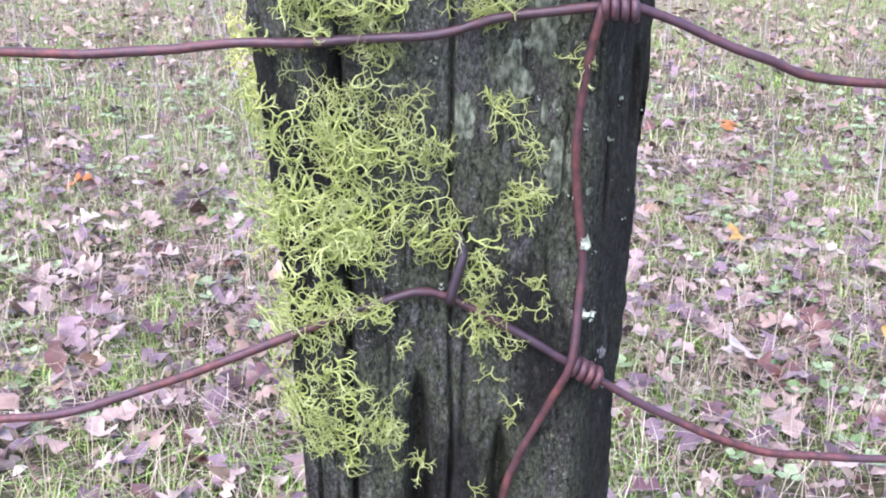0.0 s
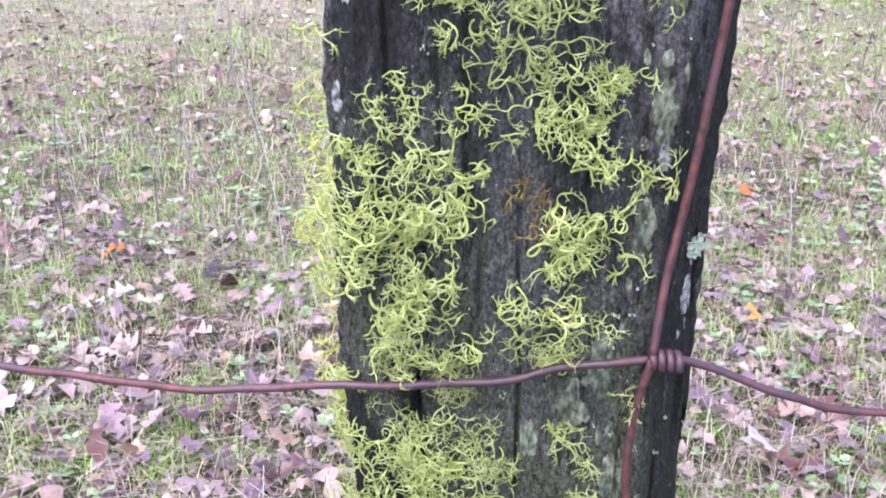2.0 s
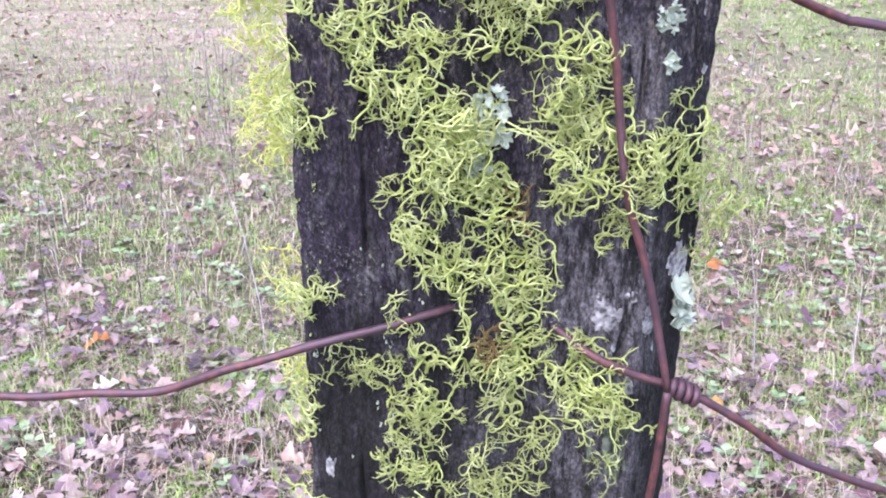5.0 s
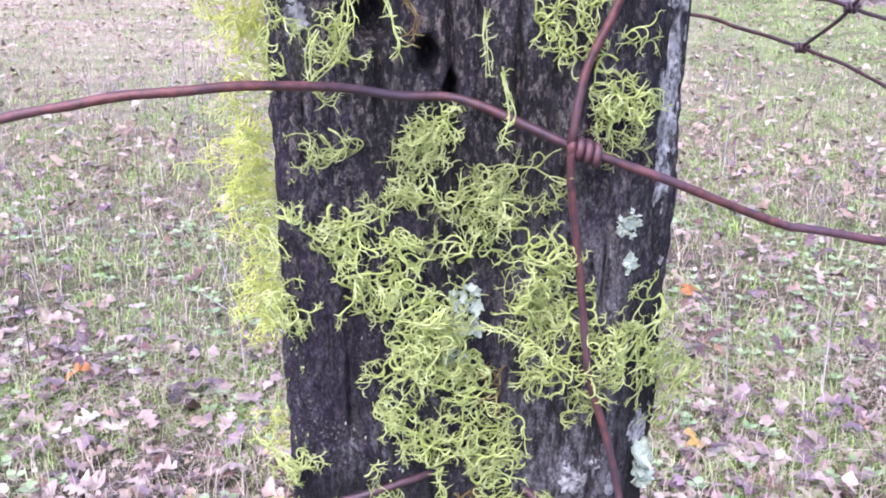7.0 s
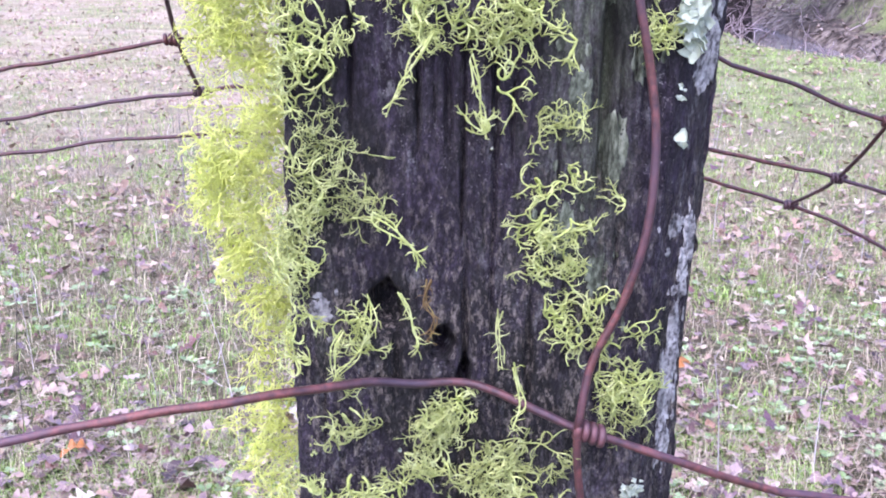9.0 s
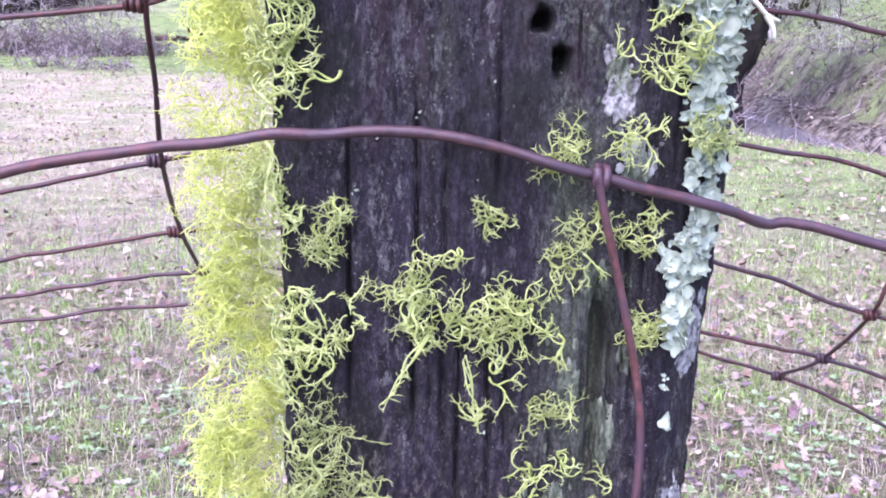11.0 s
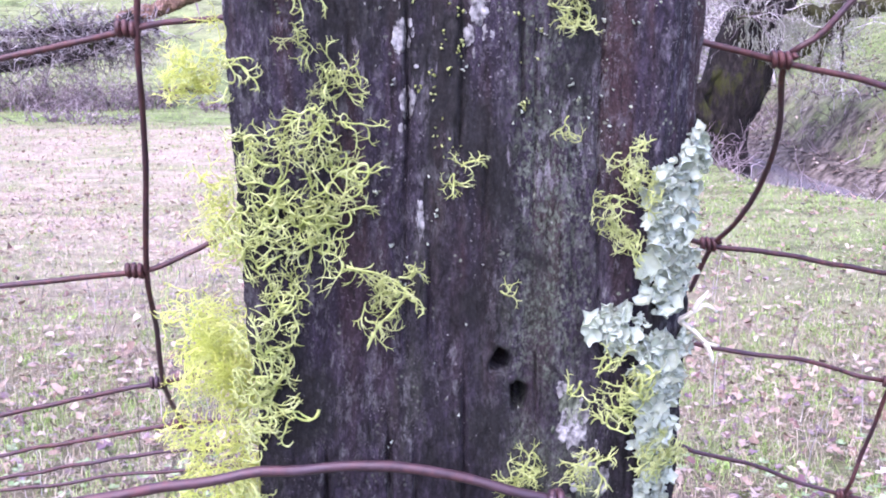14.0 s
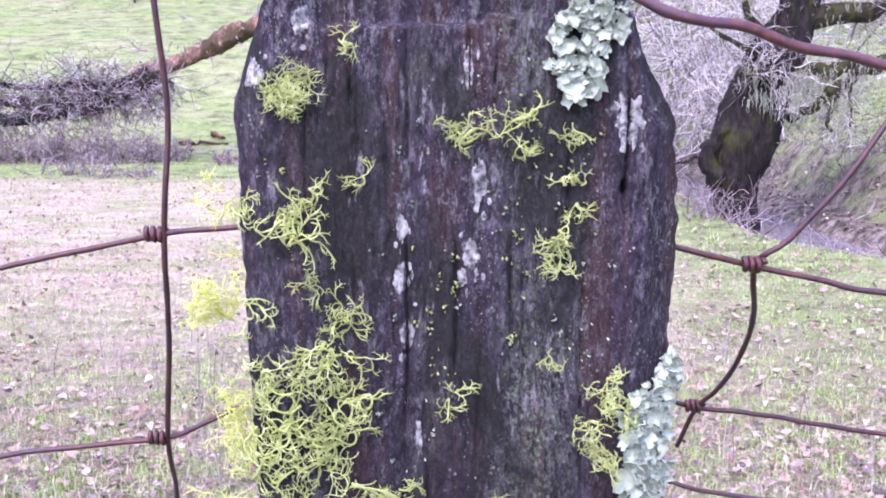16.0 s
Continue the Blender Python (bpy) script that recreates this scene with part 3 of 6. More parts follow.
def post_mesh():
    nu, nz, zs = 180, 640, []
    zs = [-0.08 + 0.5 * i / 60 for i in range(60)] + [0.42 + (POST_TOP - 0.42) * i / nz for i in range(nz + 1)]
    ns = 14
    v, f = [], []
    cols = nu + 1 + 3 * ns
    for z in zs:
        edge = 0.0022
        l = prof(z, LEFT) + edge * n3(7, 2, z * 30) + 0.0012 * n3(7, 9, z * 160)
        r = prof(z, RIGHT) + edge * n3(17, 2, z * 26) + 0.0014 * n3(17, 9, z * 140)
        row = []
        for i in range(nu + 1):
            x = l + (r - l) * i / nu
            row.append((x, front_y(x, z), z))
        y0, y1 = row[-1][1], row[0][1]
        back = 0.405
        for i in range(1, ns + 1):
            row.append((r + 0.003 * n3(z * 30, 3, i * 0.5) - 0.004 * i / ns, y0 + (back - y0) * i / ns, z))
        for i in range(1, ns + 1):
            row.append((r - 0.004 + (l + 0.012 - r) * i / ns, back + 0.004 * n3(i * 0.7, z * 9, 1), z))
        for i in range(1, ns):
            row.append((l + 0.008 * (1 - i / ns) + 0.003 * n3(z * 26, 11, i * 0.5), back + (y1 - back) * i / ns, z))
        cols = len(row)
        v.extend(row)
    for j in range(len(zs) - 1):
        for i in range(cols):
            k = (i + 1) % cols
            f.append((j * cols + i, j * cols + k, (j + 1) * cols + k, (j + 1) * cols + i))
    top = (len(zs) - 1) * cols
    v.append((0.005, 0.36, POST_TOP + 0.004))
    f.extend((top + i, top + (i + 1) % cols, len(v) - 1) for i in range(cols))
    return v, f


pv, pf = post_mesh()
post = tagged(mesh_ob("fence_post", pv, pf, WOOD), "dark weathered split wooden fence post set in the meadow", "fence post")

# ---- wire fences ----
WIRE_R = 0.00152


def wire(parent, name, ctrl, r=WIRE_R, mat=RUST, wob=0.0006, seed=0.0, sides=10):
    p = spline(ctrl, 0.004)
    for q in p:
        q[2] += wob * n3(q[0] * 45, seed, q[2] * 45)
        q[1] += wob * n3(q[0] * 45, seed + 9, q[2] * 45)
    rr = [r * (1 + 0.10 * n3(q[0] * 140, seed + 4, q[2] * 140)) for q in p]
    s = Soup()
    s.tube(p, rr, sides)
    return s.ob(name, mat, parent)


def knot(parent, at, along, turns=3.5, r=WIRE_R * 0.95, core=WIRE_R, mat=RUST):
    """A stay's wrap round a line wire: a short coil."""
    d = Vector(along).normalized()
    a = d.cross(Vector((0, 1, 0.2))).normalized()
    b = d.cross(a)
    pts = []
    n = int(turns * 14)
    for i in range(n + 1):
        k = i / 14 * 2 * math.pi
        off = d * ((i / n - 0.5) * turns * 2.05 * r)
        pts.append(Vector(at) + off + (a * math.cos(k) + b * math.sin(k)) * (core + r * 0.85))
    s = Soup()
    s.tube([tuple(p) for p in pts], r, 8)
    return s.ob("knot", mat, parent)


front_fence = empty("wire_fence", (0, 0.31, 0.0))
tagged(front_fence, "rusty woven wire fence drawn across the post face", "wire fence", "wire fences at the post")


def sh(pts, dy=0.0):
    return [(x, y - 0.31 + dy, z) for x, y, z in pts]


LINE_A = [(-0.190, 0.338, 0.607), (-0.140, 0.324, 0.608), (-0.112, 0.317, 0.608), (-0.091, 0.316, 0.609), (-0.060, 0.313, 0.612), (-0.031, 0.312, 0.613), (-0.002, 0.312, 0.615), (0.019, 0.312, 0.620), (0.049, 0.312, 0.623), (0.061, 0.314, 0.621), (0.080, 0.316, 0.613), (0.096, 0.316, 0.607), (0.121, 0.320, 0.599), (0.190, 0.322, 0.596)]
LINE_B = [(-0.210, 0.315, 0.481), (-0.160, 0.315, 0.483), (-0.133, 0.315, 0.485), (-0.103, 0.315, 0.494), (-0.055, 0.313, 0.514), (-0.034, 0.313, 0.523), (-0.016, 0.314, 0.529), (-0.005, 0.316, 0.530), (0.008, 0.316, 0.525), (0.021, 0.314, 0.518), (0.042, 0.314, 0.505), (0.058, 0.316, 0.494), (0.081, 0.318, 0.480), (0.102, 0.320, 0.470), (0.123, 0.322, 0.464), (0.200, 0.324, 0.460)]
LINE_C = [(-0.210, 0.308, 0.777), (-0.162, 0.308, 0.778), (-0.137, 0.308, 0.779), (-0.109, 0.308, 0.780), (-0.095, 0.306, 0.785), (-0.082, 0.304, 0.791), (-0.058, 0.308, 0.796), (-0.034, 0.312, 0.801), (-0.013, 0.318, 0.805), (0.004, 0.326, 0.806), (0.022, 0.324, 0.799), (0.038, 0.314, 0.790), (0.054, 0.312, 0.783), (0.070, 0.312, 0.777), (0.096, 0.314, 0.761), (0.118, 0.320, 0.744), (0.180, 0.335, 0.712)]
LINE_D = [(-0.190, 0.276, 0.936), (-0.138, 0.276, 0.948), (-0.115, 0.276, 0.953), (-0.092, 0.278, 0.956), (-0.069, 0.284, 0.957), (-0.047, 0.296, 0.955), (-0.034, 0.305, 0.952), (-0.020, 0.311, 0.949), (-0.006, 0.314, 0.948), (0.007, 0.313, 0.945), (0.022, 0.310, 0.939), (0.036, 0.308, 0.933), (0.053, 0.308, 0.927), (0.072, 0.308, 0.920), (0.110, 0.316, 0.903), (0.125, 0.318, 0.900), (0.200, 0.328, 0.884)]
LINE_E = [(-0.200, 0.304, 1.108), (-0.151, 0.304, 1.118), (-0.128, 0.304, 1.123), (-0.111, 0.304, 1.126), (-0.078, 0.308, 1.129), (-0.061, 0.310, 1.132), (-0.046, 0.311, 1.131), (-0.027, 0.311, 1.132), (-0.009, 0.311, 1.131), (0.008, 0.311, 1.127), (0.026, 0.311, 1.122), (0.042, 0.311, 1.118), (0.063, 0.312, 1.113), (0.080, 0.315, 1.108), (0.099, 0.326, 1.100), (0.115, 0.328, 1.099), (0.190, 0.322, 1.084)]
LINE_F = [(-0.140, 0.308, 1.420), (-0.040, 0.311, 1.402), (0.043, 0.310, 1.386), (0.068, 0.306, 1.375), (0.077, 0.306, 1.370), (0.090, 0.308, 1.367), (0.106, 0.312, 1.366), (0.123, 0.315, 1.361), (0.141, 0.318, 1.357), (0.220, 0.320, 1.340)]
STAY_TOP = [(0.0375, 0.3075, 1.122), (0.040, 0.309, 1.111), (0.047, 0.311, 1.085), (0.054, 0.311, 1.055), (0.057, 0.310, 1.032), (0.056, 0.309, 1.005), (0.050, 0.309, 0.980), (0.040, 0.308, 0.957), (0.036, 0.3055, 0.934)]
STAY_MID = [(0.036, 0.3055, 0.934), (0.037, 0.308, 0.918), (0.042, 0.310, 0.885), (0.0465, 0.310, 0.85), (0.054, 0.310, 0.825), (0.059, 0.310, 0.805), (0.0645, 0.309, 0.778)]
STAY_LOW = [(0.0645, 0.309, 0.778), (0.063, 0.311, 0.752), (0.060, 0.313, 0.720), (0.055, 0.314, 0.681), (0.050, 0.313, 0.652), (0.0465, 0.310, 0.624)]
STAY_FOOT = [(0.0465, 0.310, 0.624), (0.043, 0.313, 0.604), (0.041, 0.315, 0.579), (0.043, 0.316, 0.556), (0.045, 0.316, 0.541), (0.044, 0.315, 0.525), (0.042, 0.311, 0.506), (0.035, 0.313, 0.489), (0.026, 0.3145, 0.469), (0.020, 0.315, 0.448), (0.017, 0.316, 0.40)]
for i, (ln, r) in enumerate(((LINE_A, 1.0), (LINE_B, 1.0), (LINE_C, 1.0), (LINE_D, 1.0), (LINE_E, 1.22), (LINE_F, 1.3))):
    wire(front_fence, "line_wire", sh(ln), WIRE_R * r, RUST_VIOLET if r == 1.22 else RUST_LINE, 0.0013 if r > 1 else 0.0008, seed=i * 3.3)
for i, ln in enumerate((STAY_TOP, STAY_MID, STAY_LOW, STAY_FOOT)):
    wire(front_fence, "stay_wire", sh(ln), WIRE_R * 0.95, RUST, seed=20 + i * 2.1)
for at, along in (((0.0515, 0.312, 0.6225), (1, 0, -0.12)), ((0.0475, 0.3145, 0.5015), (1, 0, -0.6)), ((0.0705, 0.312, 0.7765), (1, 0, -0.45)), ((0.0405, 0.308, 0.9315), (1, 0, -0.36)), ((0.0395, 0.311, 1.1188), (1, 0, -0.28))):
    knot(front_fence, sh([at])[0], along, 3.6 if at[2] < 1.1 else 1.6, core=WIRE_R * (1.0 if at[2] < 1.1 else 1.22))

staple = Soup()
staple.tube(spline([(0.0035, 0.330, 0.5515), (0.0042, 0.317, 0.5505), (0.0060, 0.312, 0.545), (0.0035, 0.3105, 0.536), (0.0018, 0.311, 0.529), (0.0016, 0.325, 0.526)], 0.0015), 0.0017, 8)
tagged(staple.ob("fence_staple", IRON), "dark iron staple driven into the post over the wire", "staple")

rear_fence = empty("wire_fence", (0, 0.45, 0.0))
tagged(rear_fence, "slack rusty woven wire sagging behind the post", "wire fence", "wire fences at the post")


def shr(pts):
    return [(x, y - 0.45, z) for x, y, z in pts]


REAR = [
    [(-0.290, 0.425, 1.243), (-0.208, 0.420, 1.261), (-0.164, 0.420, 1.271), (-0.127, 0.416, 1.279), (-0.106, 0.410, 1.282), (-0.080, 0.409, 1.284)],
    [(-0.310, 0.470, 1.148), (-0.235, 0.470, 1.155), (-0.185, 0.468, 1.162), (-0.139, 0.467, 1.167), (-0.117, 0.467, 1.175), (-0.096, 0.467, 1.184), (-0.060, 0.462, 1.20)],
    [(-0.330, 0.550, 1.050), (-0.255, 0.550, 1.063), (-0.202, 0.550, 1.074), (-0.151, 0.545, 1.085), (-0.100, 0.530, 1.095), (0.02, 0.51, 1.11), (0.110, 0.570, 1.108), (0.161, 0.575, 1.096), (0.189, 0.575, 1.090), (0.217, 0.575, 1.087), (0.252, 0.575, 1.077), (0.274, 0.575, 1.072), (0.400, 0.60, 1.04)],
    [(-0.380, 0.640, 0.985), (-0.291, 0.640, 1.002), (-0.241, 0.640, 1.012), (-0.206, 0.640, 1.018), (-0.162, 0.636, 1.026), (-0.120, 0.630, 1.030), (0.02, 0.60, 1.036), (0.141, 0.600, 1.026), (0.173, 0.600, 1.016), (0.207, 0.605, 1.007), (0.234, 0.608, 0.995), (0.271, 0.608, 0.983), (0.42, 0.615, 0.94)],
    [(-0.420, 0.70, 0.943), (-0.318, 0.700, 0.960), (-0.251, 0.700, 0.972), (-0.205, 0.700, 0.979), (-0.158, 0.700, 0.984), (-0.119, 0.700, 0.987), (0.03, 0.67, 0.975), (0.154, 0.668, 0.957), (0.194, 0.668, 0.949), (0.242, 0.668, 0.939), (0.270, 0.670, 0.932), (0.41, 0.68, 0.886)],
    [(-0.460, 0.76, 0.912), (-0.344, 0.760, 0.925), (-0.285, 0.760, 0.931), (-0.242, 0.760, 0.938), (-0.187, 0.760, 0.941), (-0.136, 0.760, 0.944), (0.03, 0.74, 0.94), (0.173, 0.730, 0.922), (0.217, 0.730, 0.911), (0.263, 0.732, 0.896), (0.316, 0.730, 0.874), (0.45, 0.73, 0.80)],
    [(0.081, 0.409, 1.281), (0.118, 0.405, 1.272), (0.143, 0.404, 1.266), (0.172, 0.404, 1.260), (0.30, 0.405, 1.232)],
    [(0.097, 0.490, 1.186), (0.145, 0.503, 1.171), (0.185, 0.506, 1.164), (0.221, 0.510, 1.157), (0.361, 0.520, 1.131)],
]
for i, ln in enumerate(REAR):
    wire(rear_fence, "line_wire", shr(ln), 0.00140, RUST_DARK, 0.0014, 40 + i * 2.7, 8)
REAR_STAYS = [
    [(-0.122, 0.395, 1.44), (-0.118, 0.402, 1.375), (-0.116, 0.408, 1.334), (-0.1210, 0.414, 1.2795), (-0.127, 0.440, 1.225), (-0.1358, 0.466, 1.167), (-0.141, 0.500, 1.129), (-0.1492, 0.544, 1.084), (-0.160, 0.636, 1.026), (-0.160, 0.700, 0.984)],
    [(0.26, 0.40, 1.425), (0.212, 0.400, 1.353), (0.181, 0.400, 1.307), (0.158, 0.403, 1.279), (0.1445, 0.408, 1.266), (0.155, 0.440, 1.236), (0.159, 0.470, 1.208), (0.153, 0.490, 1.184), (0.146, 0.503, 1.170), (0.140, 0.520, 1.142)],
    [(0.305, 0.54, 1.19), (0.290, 0.555, 1.12), (0.280, 0.572, 1.072), (0.277, 0.595, 1.02), (0.271, 0.608, 0.983), (0.270, 0.670, 0.932), (0.263, 0.732, 0.896)],
]
for i, ln in enumerate(REAR_STAYS):
    wire(rear_fence, "stay_wire", shr(ln), 0.00140, RUST_DARK, 0.0010, 70 + i, 8)
for at in ((-0.125, 0.416, 1.2795), (-0.1405, 0.467, 1.167), (-0.152, 0.545, 1.085), (-0.163, 0.636, 1.026), (-0.160, 0.70, 0.984), (0.142, 0.404, 1.267), (0.1445, 0.503, 1.171), (0.279, 0.572, 1.072), (0.271, 0.608, 0.983), (0.270, 0.67, 0.932), (0.263, 0.732, 0.896)):
    knot(rear_fence, shr([at])[0], (1, 0, -0.1), 3.2, 0.0014, 0.0014, RUST_DARK)


# ---- lichens ----
def strands(soup, stems, cx, cz, w, h, cover, rnd, r0=0.00055, lift=0.010, base=None, hang=0.12, sides=4, gaps=-0.06, span=0.0046, step=0.0009, wild=1.0):
    """Antler-like thalli that fork in two again and again, until they cover their share of an oval patch."""
    a, b = w / 2, h / 2
    left = math.pi * a * b * cover
    roots, sd = [], rnd.uniform(0, 99)
    for _ in range(4 + int(math.pi * a * b / 1.2e-5)):
        k, q = rnd.uniform(0, 2 * math.pi), math.sqrt(rnd.random()) * 0.85
        x, z = cx + a * q * math.cos(k), cz + b * q * math.sin(k)
        if not roots or n3(x * 120, z * 120, sd) > gaps:
            roots.append((x, z))
    most = 3 if max(a, b) < 0.009 else 4
    small = min(1.0, 0.55 + max(a, b) / 0.022)
    while left > 0:
        x, z = rnd.choice(roots)
        away = math.atan2((z - cz) / b, (x - cx) / a) + rnd.gauss(0, 1.1)
        d = Vector((math.cos(away), -rnd.uniform(0.3, 1.0), math.sin(away) - hang)).normalized()
        layer = (0.06 + 0.94 * rnd.random() ** 1.6) * lift
        todo = [(Vector((x, 0.0004 + 0.5 * layer * rnd.random(), z)), d, r0 * rnd.uniform(0.75, 1.25), 0)]
        while todo:
            p, d, r, gen = todo.pop()
            n = max(2, int(span * small * rnd.uniform(0.55, 1.35) * 0.88 ** gen / step))
            bend = Vector((rnd.gauss(0, 1), rnd.gauss(0, 1), rnd.gauss(0, 1))) * 0.20 * wild
            pts, rad, inside = [], [], True
            for i in range(n + 1):
                pts.append((p.x, base(p.x, p.z) - p.y, p.z))
                end = p.copy()
                rad.append(r * (1 - 0.22 * i / n) * rnd.uniform(0.84, 1.16))
                e = ((p.x - cx) / a) ** 2 + ((p.z - cz) / b) ** 2
                lim = 0.9 + 1.3 * n3((p.x - cx) * 90, (p.z - cz) * 90, sd)
                inside = e < lim
                if not inside and e > 0.3:
                    if e > lim + 1.6 and i > 1:
                        break
                    home = Vector((cx - p.x, 0, cz - p.z)).normalized()
                    d = (d + home * 0.16).normalized()
                if 0 < i < n and gen > 0 and rnd.random() < 0.15:
                    side = d.cross(Vector((rnd.gauss(0, 1), rnd.gauss(0, 1), rnd.gauss(0, 1)))).normalized()
                    todo.append((p.copy(), (d * 0.5 + side).normalized(), max(r * 0.6, 0.42 * r0), 8))
                d = (d + d.cross(bend) + Vector((rnd.gauss(0, 0.07), rnd.gauss(0, 0.07), rnd.gauss(0, 0.07) - 0.03 * hang))).normalized()
                d.y = 0.78 * d.y - 0.13 * min(1.0, max(-1.0, (layer - p.y) / 0.003)) + rnd.gauss(0, 0.05)
                if p.y < 0.0007:
                    d.y = -abs(d.y)
                d.normalize()
                p = p + Vector((d.x, -d.y, d.z)) * step
                p.y = max(0.0004, p.y)
            p = end
            if len(pts) > 1:
                if gen >= most:
                    rad[-1] *= 0.45
                (stems if gen < 2 else soup).tube(pts, rad, sides if gen < 3 else 3, cap=False)
                left -= len(pts) * step * 1.7 * r
            if gen == 8 or (not inside and gen > 2 and rnd.random() < 0.5):
                continue
            flat = Vector((rnd.gauss(0, 0.5), -1, rnd.gauss(0, 0.5)))
            side = d.cross(flat).normalized()
            wide = rnd.uniform(0.32, 0.75)
            thin = max(r * 0.78, 0.40 * r0)
            if gen < most:
                k = rnd.choice((-1, 1))
                todo.append((p.copy(), (d + side * k * wide * rnd.uniform(0.2, 0.7)).normalized(), max(r * 0.88, 0.42 * r0), gen + 1))
                todo.append((p.copy(), (d - side * k * wide * rnd.uniform(0.6, 1.3)).normalized(), max(r * 0.82, 0.42 * r0), gen + 1))
            else:
                for k in (-1, 1) if rnd.random() < 0.6 else (0,):
                    q = p + Vector((d.x, -d.y, d.z)) * 0.0010 * rnd.uniform(0.7, 1.4) + Vector((side.x, -side.y, side.z)) * k * 0.0007
                    q.y = max(0.0003, q.y)
                    soup.tube([(p.x, base(p.x, p.z) - p.y, p.z), (q.x, base(q.x, q.z) - q.y, q.z)], [thin * 0.85, thin * 0.35], 3, cap=False)


def face_y(x, z):
    """The front of the post without its grain."""
    l, r, c = prof(z, LEFT), prof(z, RIGHT), prof(z, CHAMFER)
    return 0.3178 + 0.0035 * n3(x * 22, 1.0, z * 5) + 0.95 * max(0.0, x - c) + 0.5 * max(0.0, l + 0.008 - x) + 0.6 * max(0.0, l - x)


PATCHES = []
PATCHES.append([(0.009, 0.457, 4, 4, 1.0, 0), (-0.007, 0.460, 7, 6, 1.0, 0), (-0.038, 0.468, 19, 19, 0.8, 0), (-0.016, 0.480, 17, 31, 0.7, 0), (0.025, 0.488, 6, 6, 1.0, 0),
    (-0.040, 0.489, 24, 33, 1.2, 0), (-0.015, 0.509, 5, 6, 0.7, 0), (0.016, 0.509, 10, 17, 0.9, 0), (-0.037, 0.523, 33, 24, 1.3, 0), (0.011, 0.527, 19, 21, 1.0, 0),
    (0.031, 0.531, 9, 7, 1.2, 0), (-0.041, 0.551, 38, 22, 1.6, 0), (-0.003, 0.556, 28, 21, 0.9, 0), (0.027, 0.561, 15, 16, 1.2, 0), (-0.034, 0.568, 47, 45, 1.2, 0)])
PATCHES.append([(-0.005, 0.578, 16, 19, 0.5, 0), (0.025, 0.583, 12, 10, 0.7, 0), (0.015, 0.594, 10, 14, 0.4, 0), (-0.015, 0.597, 19, 26, 0.6, 1), (-0.031, 0.603, 31, 17, 0.5, 1),
    (0.046, 0.609, 12, 10, 0.6, 0), (-0.031, 0.618, 41, 16, 0.8, 1), (0.011, 0.627, 27, 16, 1.2, 0), (-0.031, 0.629, 36, 28, 1.2, 0), (0.031, 0.629, 16, 11, 0.5, 0),
    (0.011, 0.645, 27, 23, 1.3, 0), (0.039, 0.653, 11, 9, 1.0, 0), (-0.036, 0.658, 46, 36, 1.6, 0), (0.025, 0.667, 36, 27, 1.2, 0), (0.047, 0.683, 10, 8, 0.8, 0)])
PATCHES.append([(-0.037, 0.683, 48, 36, 1.7, 0), (0.048, 0.684, 9, 11, 0.6, 1), (0.029, 0.685, 25, 23, 0.9, 0), (-0.006, 0.697, 5, 7, 0.9, 0), (0.021, 0.703, 21, 20, 1.2, 0),
    (0.020, 0.704, 27, 16, 1.2, 0), (-0.029, 0.707, 34, 16, 0.8, 0), (-0.044, 0.714, 16, 11, 0.8, 0), (0.026, 0.720, 18, 18, 1.2, 0), (0.043, 0.721, 8, 6, 1.0, 0),
    (0.008, 0.724, 29, 27, 1.3, 1), (-0.027, 0.734, 16, 7, 0.8, 0), (-0.012, 0.738, 9, 18, 0.7, 0), (0.044, 0.740, 13, 7, 0.6, 1), (0.052, 0.747, 13, 6, 0.9, 0)])
PATCHES.append([(-0.024, 0.752, 36, 16, 0.9, 0), (0.009, 0.756, 34, 30, 1.2, 1), (-0.019, 0.765, 25, 18, 1.0, 0), (0.037, 0.767, 36, 25, 1.3, 0), (-0.022, 0.780, 36, 20, 1.0, 0),
    (-0.049, 0.784, 13, 23, 0.4, 1), (-0.033, 0.788, 18, 13, 0.6, 0), (0.024, 0.789, 32, 32, 1.6, 0), (-0.031, 0.804, 25, 7, 0.7, 0), (0.015, 0.815, 20, 16, 0.9, 1),
    (0.013, 0.819, 22, 20, 1.1, 0), (0.046, 0.834, 14, 16, 1.0, 0), (-0.000, 0.834, 40, 34, 1.6, 0), (-0.011, 0.856, 41, 36, 1.7, 0), (0.066, 0.862, 23, 34, 1.6, 0)])
PATCHES.append([(0.036, 0.862, 22, 40, 1.5, 0), (0.024, 0.871, 26, 17, 1.0, 0), (0.032, 0.876, 20, 16, 1.2, 0), (-0.023, 0.877, 22, 20, 1.0, 0), (-0.013, 0.882, 37, 33, 1.3, 0),
    (-0.030, 0.888, 11, 26, 0.5, 0), (0.027, 0.890, 28, 31, 1.2, 0), (0.008, 0.906, 24, 31, 1.0, 1), (-0.039, 0.907, 30, 20, 1.4, 0), (0.017, 0.914, 20, 22, 0.8, 1),
    (0.032, 0.916, 11, 11, 0.8, 1), (-0.026, 0.920, 39, 31, 0.7, 1), (-0.009, 0.929, 20, 17, 0.6, 1), (0.051, 0.931, 20, 13, 0.9, 1), (-0.010, 0.938, 22, 17, 1.2, 0)])
